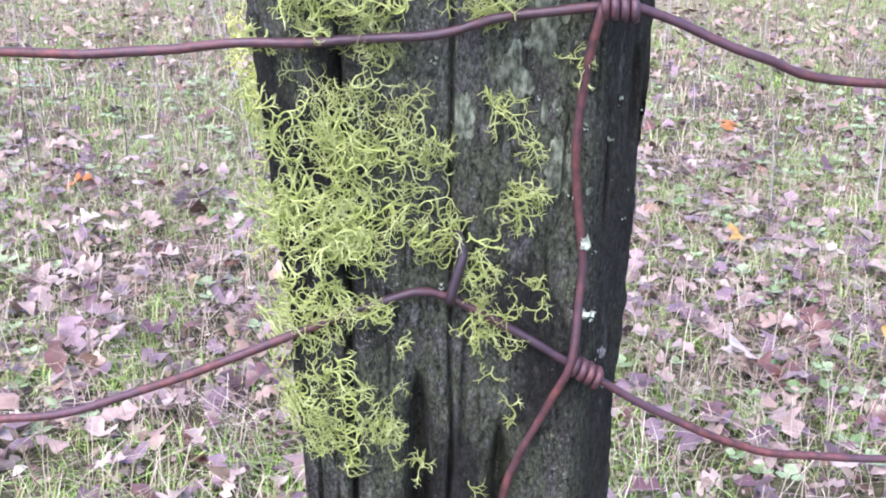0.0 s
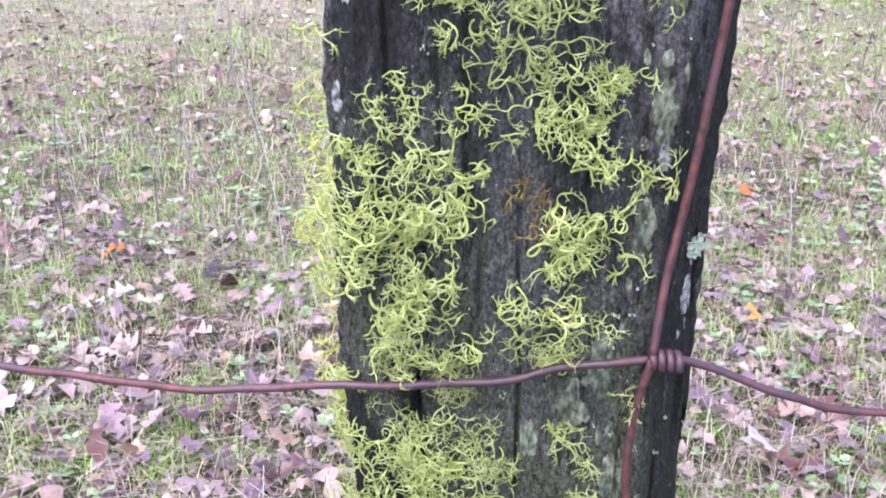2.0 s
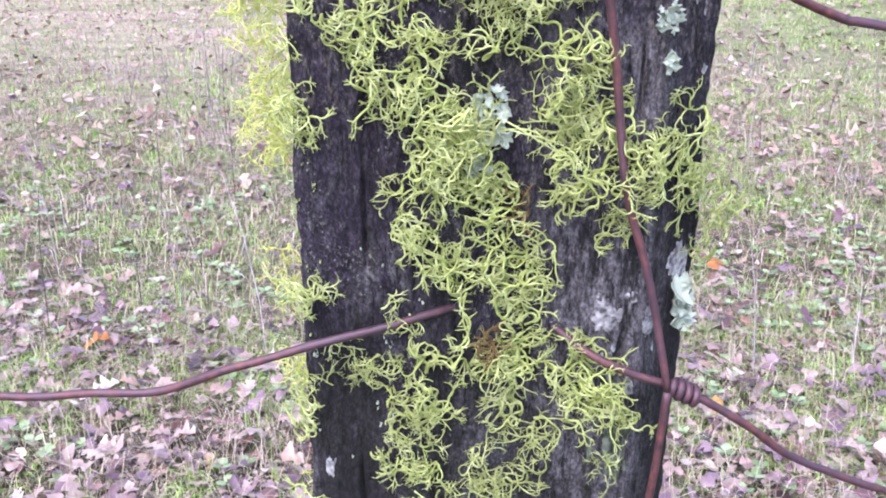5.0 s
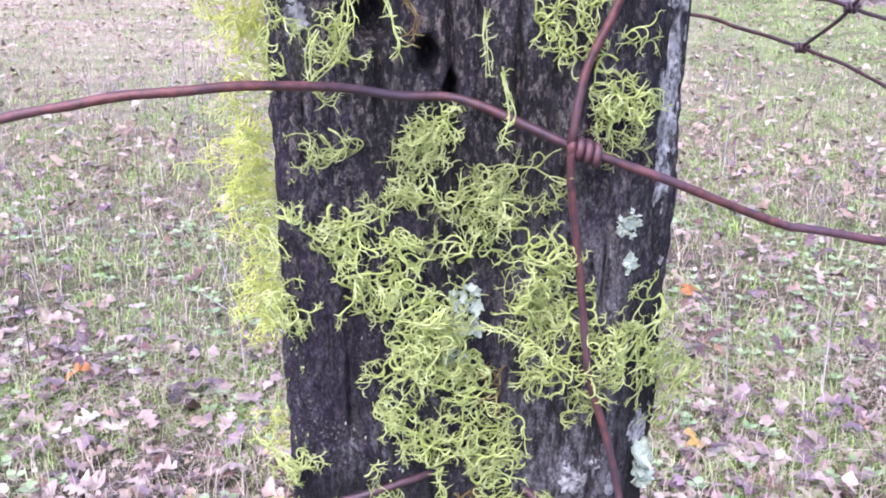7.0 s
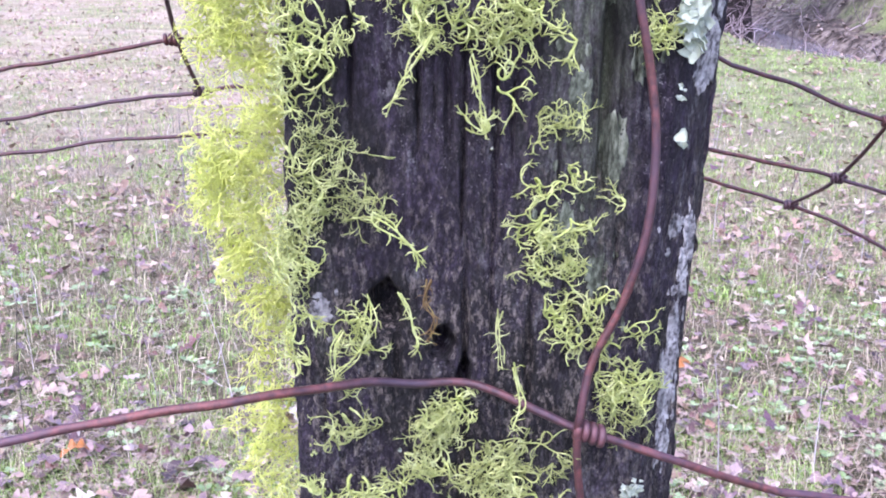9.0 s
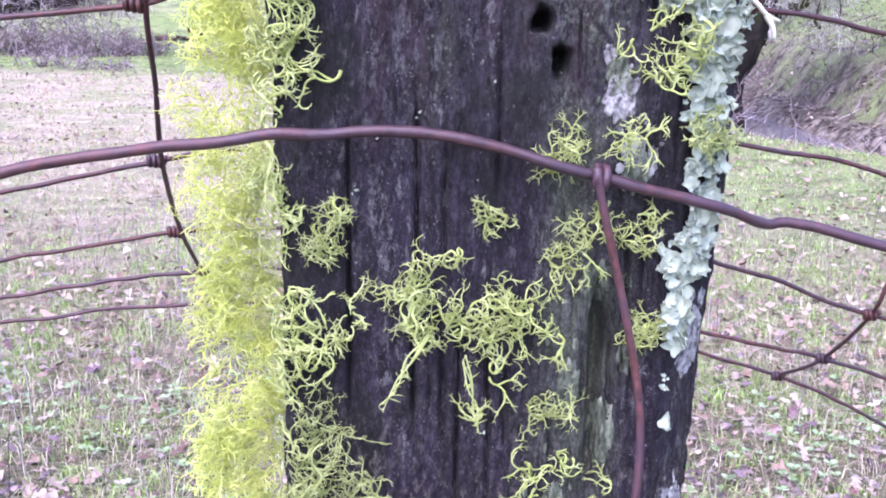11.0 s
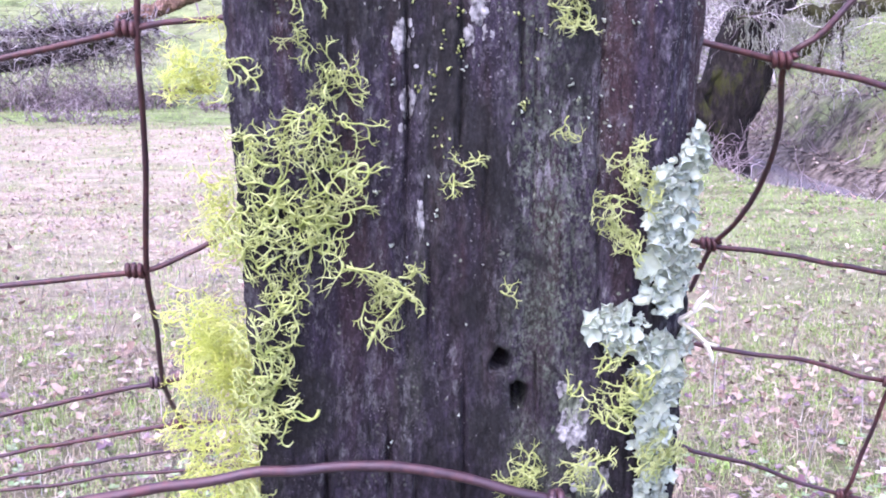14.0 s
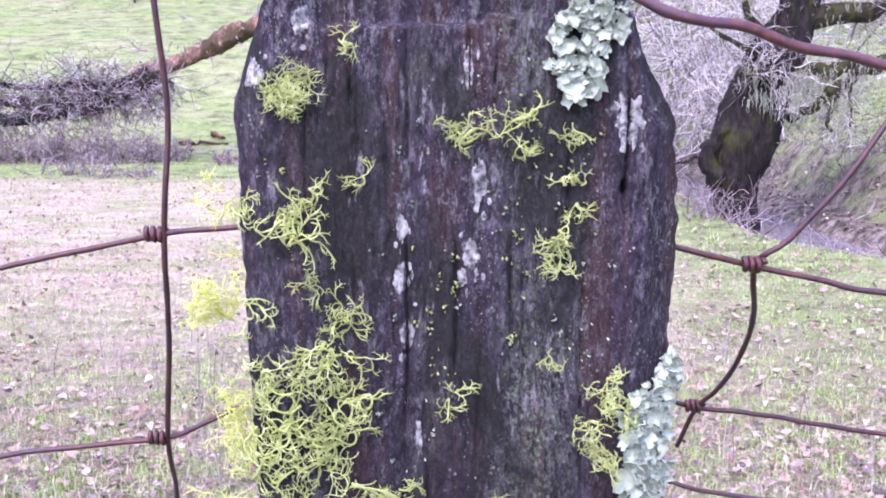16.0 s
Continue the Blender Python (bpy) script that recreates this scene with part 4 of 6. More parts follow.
PATCHES.append([(-0.046, 0.941, 20, 20, 0.6, 1), (0.057, 0.954, 20, 30, 1.6, 0), (-0.041, 0.960, 17, 22, 0.9, 0), (0.037, 0.968, 22, 20, 1.2, 0), (0.028, 0.995, 22, 16, 1.2, 0),
    (-0.056, 0.995, 22, 31, 0.9, 1), (0.031, 1.011, 31, 25, 1.3, 0), (-0.045, 1.013, 24, 15, 0.7, 1), (-0.050, 1.016, 27, 34, 0.9, 1), (0.028, 1.035, 18, 15, 1.0, 0),
    (-0.047, 1.037, 15, 24, 0.6, 1), (0.006, 1.049, 20, 20, 0.5, 0), (-0.055, 1.060, 22, 29, 1.1, 0), (-0.015, 1.062, 18, 16, 0.8, 0), (0.014, 1.066, 40, 26, 1.5, 0)])
PATCHES.append([(-0.044, 1.070, 16, 11, 0.6, 0), (0.057, 1.073, 16, 20, 1.3, 0), (-0.006, 1.079, 33, 22, 1.5, 0), (-0.034, 1.081, 16, 10, 0.8, 0), (0.032, 1.089, 20, 13, 0.8, 0),
    (-0.046, 1.093, 13, 16, 0.6, 1), (0.053, 1.100, 15, 16, 1.1, 0), (0.035, 1.102, 16, 15, 0.9, 1), (0.006, 1.103, 13, 15, 0.8, 0), (-0.067, 1.104, 16, 42, 0.8, 1),
    (-0.050, 1.104, 17, 24, 1.0, 0), (0.051, 1.128, 13, 16, 1.3, 0), (0.028, 1.131, 11, 20, 1.5, 0), (0.078, 1.134, 22, 13, 2.0, 0), (-0.047, 1.161, 30, 23, 0.7, 0)])
PATCHES.append([(0.059, 1.162, 23, 23, 1.5, 0), (-0.058, 1.178, 21, 27, 1.4, 0), (-0.021, 1.185, 13, 17, 0.5, 0), (0.018, 1.191, 6, 5, 0.9, 0), (-0.014, 1.194, 21, 15, 1.0, 0),
    (-0.044, 1.205, 29, 30, 1.1, 0), (-0.044, 1.209, 27, 29, 1.1, 1), (0.059, 1.215, 10, 16, 1.5, 0), (0.057, 1.215, 9, 21, 1.2, 0), (-0.044, 1.227, 32, 25, 1.2, 0),
    (-0.044, 1.228, 37, 33, 1.4, 0), (0.065, 1.228, 9, 15, 1.2, 0), (0.065, 1.230, 9, 12, 1.5, 0), (0.005, 1.233, 6, 5, 1.2, 0), (0.005, 1.235, 8, 5, 1.0, 0)])
PATCHES.append([(0.061, 1.240, 10, 9, 1.4, 0), (0.042, 1.245, 4, 16, 0.8, 1), (-0.038, 1.245, 39, 22, 1.4, 0), (-0.065, 1.245, 14, 27, 0.9, 0), (-0.042, 1.262, 25, 12, 1.0, 0),
    (-0.046, 1.273, 9, 10, 1.1, 0), (0.033, 1.287, 6, 10, 0.8, 1), (0.044, 1.288, 13, 16, 1.5, 0), (-0.047, 1.295, 27, 20, 1.5, 0), (0.050, 1.309, 11, 16, 1.0, 0),
    (-0.049, 1.309, 16, 12, 0.7, 0), (-0.028, 1.317, 7, 8, 1.2, 0), (0.034, 1.327, 12, 12, 0.7, 1), (0.048, 1.329, 8, 10, 1.0, 1), (0.019, 1.331, 25, 20, 1.6, 0)])
PATCHES.append([(-0.045, 1.347, 29, 16, 1.8, 0), (-0.035, 1.361, 6, 8, 1.2, 0)])

rnd = random.Random(11)


def lichen_clump(cx, cz, w, h, cover, mat, stem_mat, label, **how):
    tips, stems = Soup(), Soup()
    if min(w, h) < 0.016:
        strands(tips, tips, cx, cz, w, h, cover, rnd, **how)
        return tagged(tips.ob("wolf_lichen", mat), label, "lichen", "wolf lichen on the post")
    strands(tips, stems, cx, cz, w, h, cover, rnd, **how)
    clump = tagged(empty("wolf_lichen"), label, "lichen", "wolf lichen on the post")
    tagged(stems.ob("stem_tangle", stem_mat, clump, "tangle of main stems"), kind="stuff")
    tagged(tips.ob("thallus", mat, clump, "fine forked yellow-green branching"), kind="stuff")
    return clump


for band in PATCHES:
    for cx, cz, w, h, cover, dull in band:
        big = min(w, h) > 18
        dull = dull and cz < 1.1
        where = "bright yellow-green" if not dull else "dull olive-green"
        form = "thick tangled" if cover > 1.25 else ("loose branching" if big else "small sprig of")
        r = ((0.00056 if 0.55 < cz < 0.95 else 0.00050) if big else 0.00040) * (0.8 if dull else 1) * (0.74 if cz < 0.64 else (0.9 if cz > 1.18 else 1))
        reach = 1.35 if big and cz > 1.0 and cx < -0.04 else 1.0
        lichen_clump(cx, cz, w / 1000 * (1.20 if big and cz < 1.18 else 1.0), h / 1000 * (1.20 if big and cz < 1.18 else 1.0), cover * ((0.84 if 0.7 < cz < 0.92 else (0.66 if cz > 1.0 else (1.05 if cz < 0.58 else 0.88))) if big else 1.25) * (0.85 if cz > 1.26 else (0.78 if cz > 1.18 else (0.78 if 0.6 < cz < 0.75 else 1.0))), WOLF_DULL if dull else WOLF, WOLF_SHADED_STEM if not dull else WOLF_DULL, f"{where} {form} wolf lichen on the wooden post",
                     r0=r * (1.12 if reach > 1 else 1), lift=(0.015 if cover > 1.2 else 0.010) if big else 0.006, base=(lambda x, z: face_y(x, z) - 0.004) if cx > 0.05 and cz > 1.11 else face_y, hang=0.4, gaps=0.0, span=(0.0066 if 0.55 < cz < 0.95 else 0.0054) * reach if big else 0.0036, wild=(1.3 if 0.55 < cz < 0.95 else 1.5) if reach == 1 else 1.1, step=0.0011, sides=4 if big else 3)

FUZZ = [(-0.065, 0.587, 11, 20), (-0.060, 0.544, 11, 27), (-0.062, 0.513, 11, 16), (-0.066, 0.611, 5, 23), (-0.069, 0.675, 11, 20), (-0.065, 0.650, 7, 37), (-0.066, 0.588, 9, 18), (-0.067, 0.771, 15, 24), (-0.063, 0.734, 5, 37), (-0.070, 0.669, 11, 26),
        (-0.066, 0.874, 24, 15), (-0.065, 0.961, 21, 36), (-0.070, 0.902, 19, 32), (-0.073, 0.865, 21, 25), (-0.068, 0.806, 8, 29), (-0.081, 1.008, 34, 37)]
FUZZ_HIGH = [(-0.070, 0.978, 24, 36), (-0.080, 1.062, 32, 36), (-0.082, 1.018, 34, 36), (-0.072, 0.986, 28, 34), (-0.083, 1.106, 21, 34), (-0.080, 1.138, 38, 17), (-0.076, 1.160, 29, 43), (-0.072, 1.221, 18, 39),
             (-0.082, 1.111, 22, 26), (-0.077, 1.076, 27, 33), (-0.083, 1.271, 22, 26), (-0.084, 1.169, 24, 34), (-0.082, 1.303, 11, 8), (-0.073, 1.208, 19, 27)]
FUZZ_MORE = [(-0.072, 0.956, 16, 30), (-0.071, 0.926, 15, 30), (-0.070, 0.893, 13, 28), (-0.068, 0.863, 12, 27), (-0.078, 0.92, 17, 35), (-0.066, 0.776, 11, 23), (-0.066, 0.695, 14, 41), (-0.068, 0.658, 15, 39), (-0.065, 0.626, 8, 32), (-0.065, 0.589, 7, 44),
             (-0.075, 1.167, 25, 37), (-0.072, 1.117, 18, 31), (-0.079, 1.077, 26, 41), (-0.076, 1.040, 31, 34)]
for cx, cz, w, h in FUZZ + FUZZ_HIGH + FUZZ_MORE:
    lichen_clump(cx if cz > 0.8 else cx + 0.003, cz, w / 1000 * (1 if cz > 0.8 else 0.7), h / 1000, (1.75 if cz > 1.0 else 1.4) if cz > 0.8 else 1.0, WOLF_FUZZ, WOLF_FUZZ, "bright yellow fuzzy wolf lichen along the post side", r0=0.00032, step=0.0012, lift=0.022, base=lambda x, z: 0.352 + 0.35 * ((x + 0.062) if x < 0 else (0.07 - x)), hang=0.3, sides=3, gaps=0.05, span=0.0052, wild=1.4)
for cx, cz, w, h in FUZZ + FUZZ_HIGH:
    for _ in range(3):
        if rnd.random() < 0.66:
            z = cz + rnd.uniform(-0.4, 0.4) * h / 1000
            lichen_clump(prof(z, LEFT) + rnd.uniform(-0.005, 0.005), z, rnd.uniform(0.007, 0.0155), rnd.uniform(0.007, 0.0155), 0.8, WOLF, WOLF_SHADED_STEM, "yellow-green wolf lichen tuft lapping over the post edge", r0=0.00042, lift=0.010, base=face_y, hang=0.25, span=0.0056)

lichen_clump(0.080, 0.836, 0.030, 0.036, 1.1, WOLF, WOLF_SHADED_STEM, "bright yellow-green wolf lichen tuft over the post corner", r0=0.00050, lift=0.016, base=face_y, hang=0.25)
for cx, cz, w, h in ((0.004, 0.672, 12, 15), (0.004, 0.795, 14, 16), (0.012, 0.84, 9, 12)):
    lichen_clump(cx, cz, w / 1000, h / 1000, 1.2, WOLF_BROWN, WOLF_BROWN, "browned dying wolf lichen tuft on the post", r0=0.00048, lift=0.012, base=face_y)


def lobe_mesh(rnd):
    """A ruffled lobe, about 1 across, with a rounded, wavy rim and real thickness."""
    n, rings = 18, (0.0, 0.55, 1.0)
    ph, waves, cup = rnd.uniform(0, 6.3), rnd.choice((3, 4, 5, 6)), rnd.uniform(0.05, 0.4)
    p2, lobed, m = rnd.uniform(0, 6.3), rnd.choice((3, 4, 5)), len(rings)
    v, f = [], []
    for side in (0, 1):
        for q in rings:
            for i in range(n):
                k = 2 * math.pi * i / n
                rr = q * (1 + q * (0.20 * math.sin(lobed * k + ph) + 0.10 * math.sin((lobed + 4) * k + p2) - 0.08))
                v.append((rr * math.cos(k), rr * math.sin(k), cup * q * q + 0.20 * q ** 3 * math.sin(waves * k + ph) + 0.10 * q * q * math.sin(2 * k + p2) - side * 0.16))
    for side in (0, 1):
        for j in range(m - 1):
            for i in range(n):
                p = side * m * n + j * n
                q = (p + i, p + (i + 1) % n, p + n + (i + 1) % n, p + n + i)
                f.append(q if side == 0 else q[::-1])
    for i in range(n):
        f.append(((m - 1) * n + i, (2 * m - 1) * n + i, (2 * m - 1) * n + (i + 1) % n, (m - 1) * n + (i + 1) % n))
    me = bpy.data.meshes.new("lobe")
    me.from_pydata(v, [], f)
    me.materials.append(FOLIOSE)
    me.polygons.foreach_set("use_smooth", [True] * len(f))
    return me


LOBES = [lobe_mesh(rnd) for _ in range(14)]
LEAFY = [(0.049, 1.357, 19, 36), (0.061, 1.370, 14, 16), (0.079, 1.220, 22, 36), (0.088, 1.237, 12, 18), (0.078, 1.198, 21, 32), (0.061, 1.179, 21, 17), (0.076, 1.160, 22, 28), (0.075, 1.140, 19, 17), (0.076, 1.121, 16, 18), (0.077, 1.106, 13, 16),
         (0.069, 1.092, 16, 16), (0.077, 1.091, 11, 22), (0.069, 1.070, 11, 20), (0.066, 1.048, 4, 7), (0.068, 1.031, 7, 5)]
LEAFY_LOW = [(0.059, 0.904, 10, 10), (0.060, 0.889, 7, 6), (0.002, 0.867, 14, 8), (-0.001, 0.855, 7, 9), (0.073, 0.802, 6, 21), (0.064, 0.657, 7, 7), (0.047, 0.521, 4, 4), (0.045, 0.547, 2, 4), (0.089, 1.171, 9, 11), (0.003, 0.877, 11, 11)]
for cx, cz, w, h in LEAFY + LEAFY_LOW:
    rosette = tagged(empty("leafy_lichen", (cx, face_y(cx, cz), cz)), "pale grey-green leafy lichen rosette on the post", "lichen", "leafy lichen on the post")
    for _ in range(max(5, int(w * h / 4.8))):
        k, q = rnd.uniform(0, 6.283), math.sqrt(rnd.random())
        x, z = cx + w / 2000 * q * math.cos(k), cz + h / 2000 * q * math.sin(k)
        piece = new("lobe", rnd.choice(LOBES))
        piece.parent = rosette
        size = rnd.choice((rnd.uniform(0.0008, 0.0018), rnd.uniform(0.0014, 0.0026), rnd.uniform(0.0022, 0.0042))) * min(1.0, max(0.62, max(w, h) / 20))
        tip = Vector((rnd.gauss(0.1, 0.7), -1, rnd.gauss(0.2, 0.7))).to_track_quat("Z", "Y").to_matrix().to_4x4()
        piece.matrix_local = Matrix.Translation((x - cx, face_y(x, z) - face_y(cx, cz) - rnd.uniform(0.0004, 0.0045), z - cz)) @ tip @ Matrix.Diagonal((size, size * rnd.uniform(0.5, 1.5), size * rnd.uniform(0.7, 1.6), 1))

# cream forked lobes standing out from the post corner
def horn(forks, label):
    s = Soup()
    for ctrl in forks:
        p = spline(ctrl, 0.0012)
        s.tube(p, [0.0011 * (1 - 0.45 * i / len(p)) * (1 + 0.25 * n3(i * 0.7, 3, ctrl[0][2] * 90)) for i in range(len(p))], 8)
    return tagged(s.ob("leafy_lichen", CREAM), label, "lichen", "leafy lichen on the post")


CREAM = lichen_material("cream_lichen_lobe", (0.48, 0.46, 0.36), (0.62, 0.60, 0.50), (0.76, 0.74, 0.66))
horn([[(0.084, 0.334, 1.176), (0.089, 0.331, 1.180), (0.094, 0.331, 1.183), (0.099, 0.333, 1.180)], [(0.090, 0.331, 1.181), (0.092, 0.330, 1.185), (0.095, 0.331, 1.188)]], "cream forked lichen lobe standing out from the post corner")
horn([[(0.085, 0.335, 1.177), (0.091, 0.332, 1.173), (0.095, 0.332, 1.169), (0.100, 0.334, 1.167)], [(0.095, 0.332, 1.169), (0.097, 0.331, 1.165), (0.098, 0.332, 1.161)]], "cream forked lichen lobe drooping from the post corner")

CRUSTS = [(0.072, 0.941, 9, 29), (0.072, 0.916, 9, 20), (0.076, 0.995, 5, 16), (0.069, 1.000, 5, 9), (0.072, 0.976, 4, 5), (0.043, 0.802, 10, 16), (0.050, 0.776, 11, 16), (0.059, 0.800, 7, 16), (-0.053, 0.744, 4, 9), (-0.057, 0.711, 4, 12), (0.048, 0.691, 5, 12), (0.061, 0.637, 5, 19),
          (0.069, 1.333, 12, 22), (0.012, 1.286, 6, 13), (0.009, 1.277, 4, 8), (-0.013, 1.277, 7, 14), (-0.011, 1.256, 6, 12), (0.011, 1.352, 4, 18)]
CRUSTS_MORE = [(0.073, 0.955, 8, 36), (0.071, 0.930, 8, 26), (0.075, 0.982, 6, 26), (0.015, 1.312, 6, 18), (-0.048, 1.368, 7, 12), (0.077, 1.060, 13, 36), (0.078, 0.992, 4, 20), (0.070, 1.000, 7, 11), (0.055, 0.502, 3, 7), (0.056, 0.489, 2, 5), (-0.052, 0.972, 11, 11), (0.046, 1.143, 12, 20), (0.051, 1.126, 9, 14), (0.070, 0.818, 11, 16), (-0.066, 1.350, 10, 12), (-0.007, 1.216, 3, 17), (-0.013, 1.295, 5, 11), (0.057, 1.123, 5, 11)]


def crust(cx, cz, w, h, mat=CRUST, label="whitish crust lichen patch flat on the wood"):
    """A thin ragged crust that follows the wood, in several flecks."""
    patch = tagged(empty("crust_lichen"), label, "lichen", "crust lichen on the post")
    flecks = [(cx, cz, w / 2000, h / 2000)]
    for _ in range(5):
        flecks.append((cx + rnd.gauss(0, w / 2200), cz + rnd.gauss(0, h / 2200), w / 2000 * rnd.uniform(0.12, 0.4), h / 2000 * rnd.uniform(0.12, 0.35)))
    for fx, fz, a, b in flecks:
        n, v, f = (40 if (fx, fz) == (cx, cz) else 20), [], []
        sd = rnd.uniform(0, 99)
        rings = (0.0, 0.2, 0.4, 0.6, 0.8, 0.93, 1.0)
        for q in rings:
            for i in range(n):
                k = 2 * math.pi * i / n
                rim = 0.86 + 0.30 * n3(math.cos(k) * 1.3, math.sin(k) * 1.3, sd) + 0.34 * n3(math.cos(k) * 5, math.sin(k) * 5, sd)
                x, z = fx + a * q * rim * math.cos(k), fz + b * q * rim * math.sin(k)
                xl, xr = prof(z, LEFT), prof(z, RIGHT)
                x = min(max(x, xl + 0.0012), xr - 0.0012)
                v.append((x, front_y(x, z) - (0.00035 if q < 0.95 else -0.0006), z))
        for j in range(len(rings) - 1):
            for i in range(n):
                f.append((j * n + i, j * n + (i + 1) % n, (j + 1) * n + (i + 1) % n, (j + 1) * n + i))
        mesh_ob("fleck", v, f, mat, patch)
    return patch


for c in CRUSTS + CRUSTS_MORE:
    crust(*c)
for c in ((0.045, 1.150, 10, 17), (0.052, 1.120, 11, 18), (0.041, 1.082, 12, 20), (0.053, 1.060, 9, 24), (0.034, 1.045, 10, 22), (0.046, 1.030, 9, 26), (0.030, 1.000, 9, 24), (0.042, 0.985, 10, 20), (0.049, 0.750, 11, 28), (0.047, 0.705, 10, 26), (0.043, 0.665, 9, 26), (0.031, 0.615, 11, 32), (0.037, 0.572, 11, 26), (0.021, 0.600, 10, 26), (0.006, 0.588, 9, 22)):
    crust(*c, ALGAE, "grey-green powdery crust spread on the wood")


# crumbs of lichen and chalk-white dots on the upper face
for mat, label, places in ((WOLF, "tiny yellow-green lichen crumbs dotted on the wood", ((0.001, 1.262, 0.004, 0.018, 26), (0.030, 1.315, 0.008, 0.016, 30), (0.027, 1.285, 0.005, 0.03, 16), (0.004, 1.237, 0.004, 0.008, 8), (-0.060, 1.32, 0.005, 0.02, 9), (0.048, 1.315, 0.006, 0.012, 10), (-0.062, 0.80, 0.002, 0.06, 34), (-0.058, 0.86, 0.003, 0.05, 26))),
                           (FOLIOSE, "small whitish lichen dots on the wood", ((0.052, 1.26, 0.008, 0.02, 26), (-0.005, 1.345, 0.03, 0.02, 18), (0.0, 1.25, 0.03, 0.05, 30), (0.062, 1.335, 0.008, 0.012, 8), (0.01, 1.16, 0.03, 0.05, 24), (-0.03, 0.80, 0.02, 0.08, 40), (0.045, 0.62, 0.012, 0.08, 40), (0.02, 0.60, 0.03, 0.07, 30)))):
    s = Soup()
    for px, pz, sx, sz, n in places:
        for _ in range(int(n * 0.7)):
            x, z = px + rnd.gauss(0, sx), pz + rnd.gauss(0, sz)
            if not prof(z, LEFT) + 0.001 < x < prof(z, RIGHT) - 0.001 or z > 1.39:
                continue
            for _ in range(rnd.choice((1, 1, 2, 5))):
                r, k = rnd.uniform(0.00018, 0.0005), rnd.uniform(0, 6.3)
                q = (x + rnd.gauss(0, 0.0007), face_y(x, z), z + rnd.gauss(0, 0.0009))
                s.tube([(q[0] - r * math.cos(k), q[1] + 0.001, q[2] - r * math.sin(k)), (q[0], q[1] - 0.0006, q[2]), (q[0] + r * math.cos(k), q[1] + 0.001, q[2] + r * math.sin(k))], [r * 0.6, r, r * 0.6], 5)
    tagged(s.ob("lichen_crumbs", mat), label, "lichen", kind="stuff")


# ---- background: leaning oak, fallen tree, brush ----
def bough(soup, a, b, r0, r1, rnd, bend=0.08, sides=10, segs=9):
    a, b = Vector(a), Vector(b)
    ln = (b - a).length
    pts = []
    off = Vector((0, 0, 0))
    for i in range(segs + 1):
        k = i / segs
        pts.append(tuple(a.lerp(b, k) + off * math.sin(math.pi * k) ** 0.7))
        off += Vector((rnd.gauss(0, 1), rnd.gauss(0, 1), rnd.gauss(0, 1))) * ln * bend * 0.5
    soup.tube(pts, np.linspace(r0, r1, segs + 1), sides)
    return pts


def twigs(soup, start, way, ln, r, rnd, depth=0, most=3, droop=0.0):
    p, d = Vector(start), Vector(way).normalized()
    pts = [tuple(p)]
    n = 6 if depth < 2 else 3
    for i in range(n):
        d = (d + Vector((rnd.gauss(0, 0.28), rnd.gauss(0, 0.28), rnd.gauss(0, 0.28) - droop))).normalized()
        p = p + d * ln / n
        pts.append(tuple(p))
        if depth < most and i > 0:
            for _ in range(rnd.choice((0, 1, 1, 2) if n == 6 else (1, 1, 2, 2))):
                side = Vector((rnd.gauss(0, 1), rnd.gauss(0, 1), rnd.gauss(0, 1))).normalized()
                twigs(soup, p, d * 0.6 + side * 0.8, ln * rnd.uniform(0.35, 0.6), r * 0.6, rnd, depth + 1, most, droop)
    soup.tube(pts, np.linspace(r, r * 0.4, len(pts)), 4 if depth < 1 else 3, cap=False)


rnd = random.Random(5)
oak = empty("oak_tree", (3.3, 11.2, -0.25))
tagged(oak, "leaning mossy oak hung with pale lichen on the creek bank", "tree")
OR = Vector((3.3, 11.2, -0.25))


def rel(p):
    return Vector(p) - OR


def rough_trunk(soup, ctrl, radii, step=0.1, sides=22):
    p = spline([(*rel(c), r) for c, r in zip(ctrl, radii)], step)
    start = len(soup.v)
    soup.tube(p[:, :3], p[:, 3], sides)
    for k in range(start, len(soup.v)):
        c = p[min(len(p) - 1, (k - start) // sides)]
        x, y, z = soup.v[k]
        g = 1 + 0.05 * n3(x * 2.6, y * 2.6, z * 1.6) + 0.10 * n3(x * 8, y * 8, z * 4) + 0.07 * n3(x * 22, y * 22, z * 9)
        soup.v[k] = (c[0] + (x - c[0]) * g, c[1] + (y - c[1]) * g, z)


s = Soup()
rough_trunk(s, [(3.38, 11.2, -0.6), (3.38, 11.2, -0.15), (3.36, 11.2, 0.08), (3.33, 11.2, 0.38), (3.41, 11.2, 0.70), (3.51, 11.2, 1.03), (3.62, 11.22, 1.40), (3.80, 11.25, 1.75), (3.96, 11.3, 2.05), (4.07, 11.3, 2.40), (4.2, 11.35, 3.1), (4.3, 11.4, 4.0), (4.4, 11.4, 5.0)], [0.32, 0.25, 0.24, 0.28, 0.34, 0.34, 0.30, 0.29, 0.21, 0.17, 0.15, 0.13, 0.09], 0.05, 44)
s.ob("trunk", BARK, oak)
s = Soup()
rough_trunk(s, [(3.76, 11.15, 1.62), (3.80, 11.12, 1.9), (3.81, 11.1, 2.25), (3.76, 11.1, 3.0), (3.6, 11.1, 4.0)], [0.15, 0.12, 0.10, 0.09, 0.05], 0.05, 24)
s.ob("second_stem", BARK, oak, "slimmer dark stem of the forked trunk")
s = Soup()
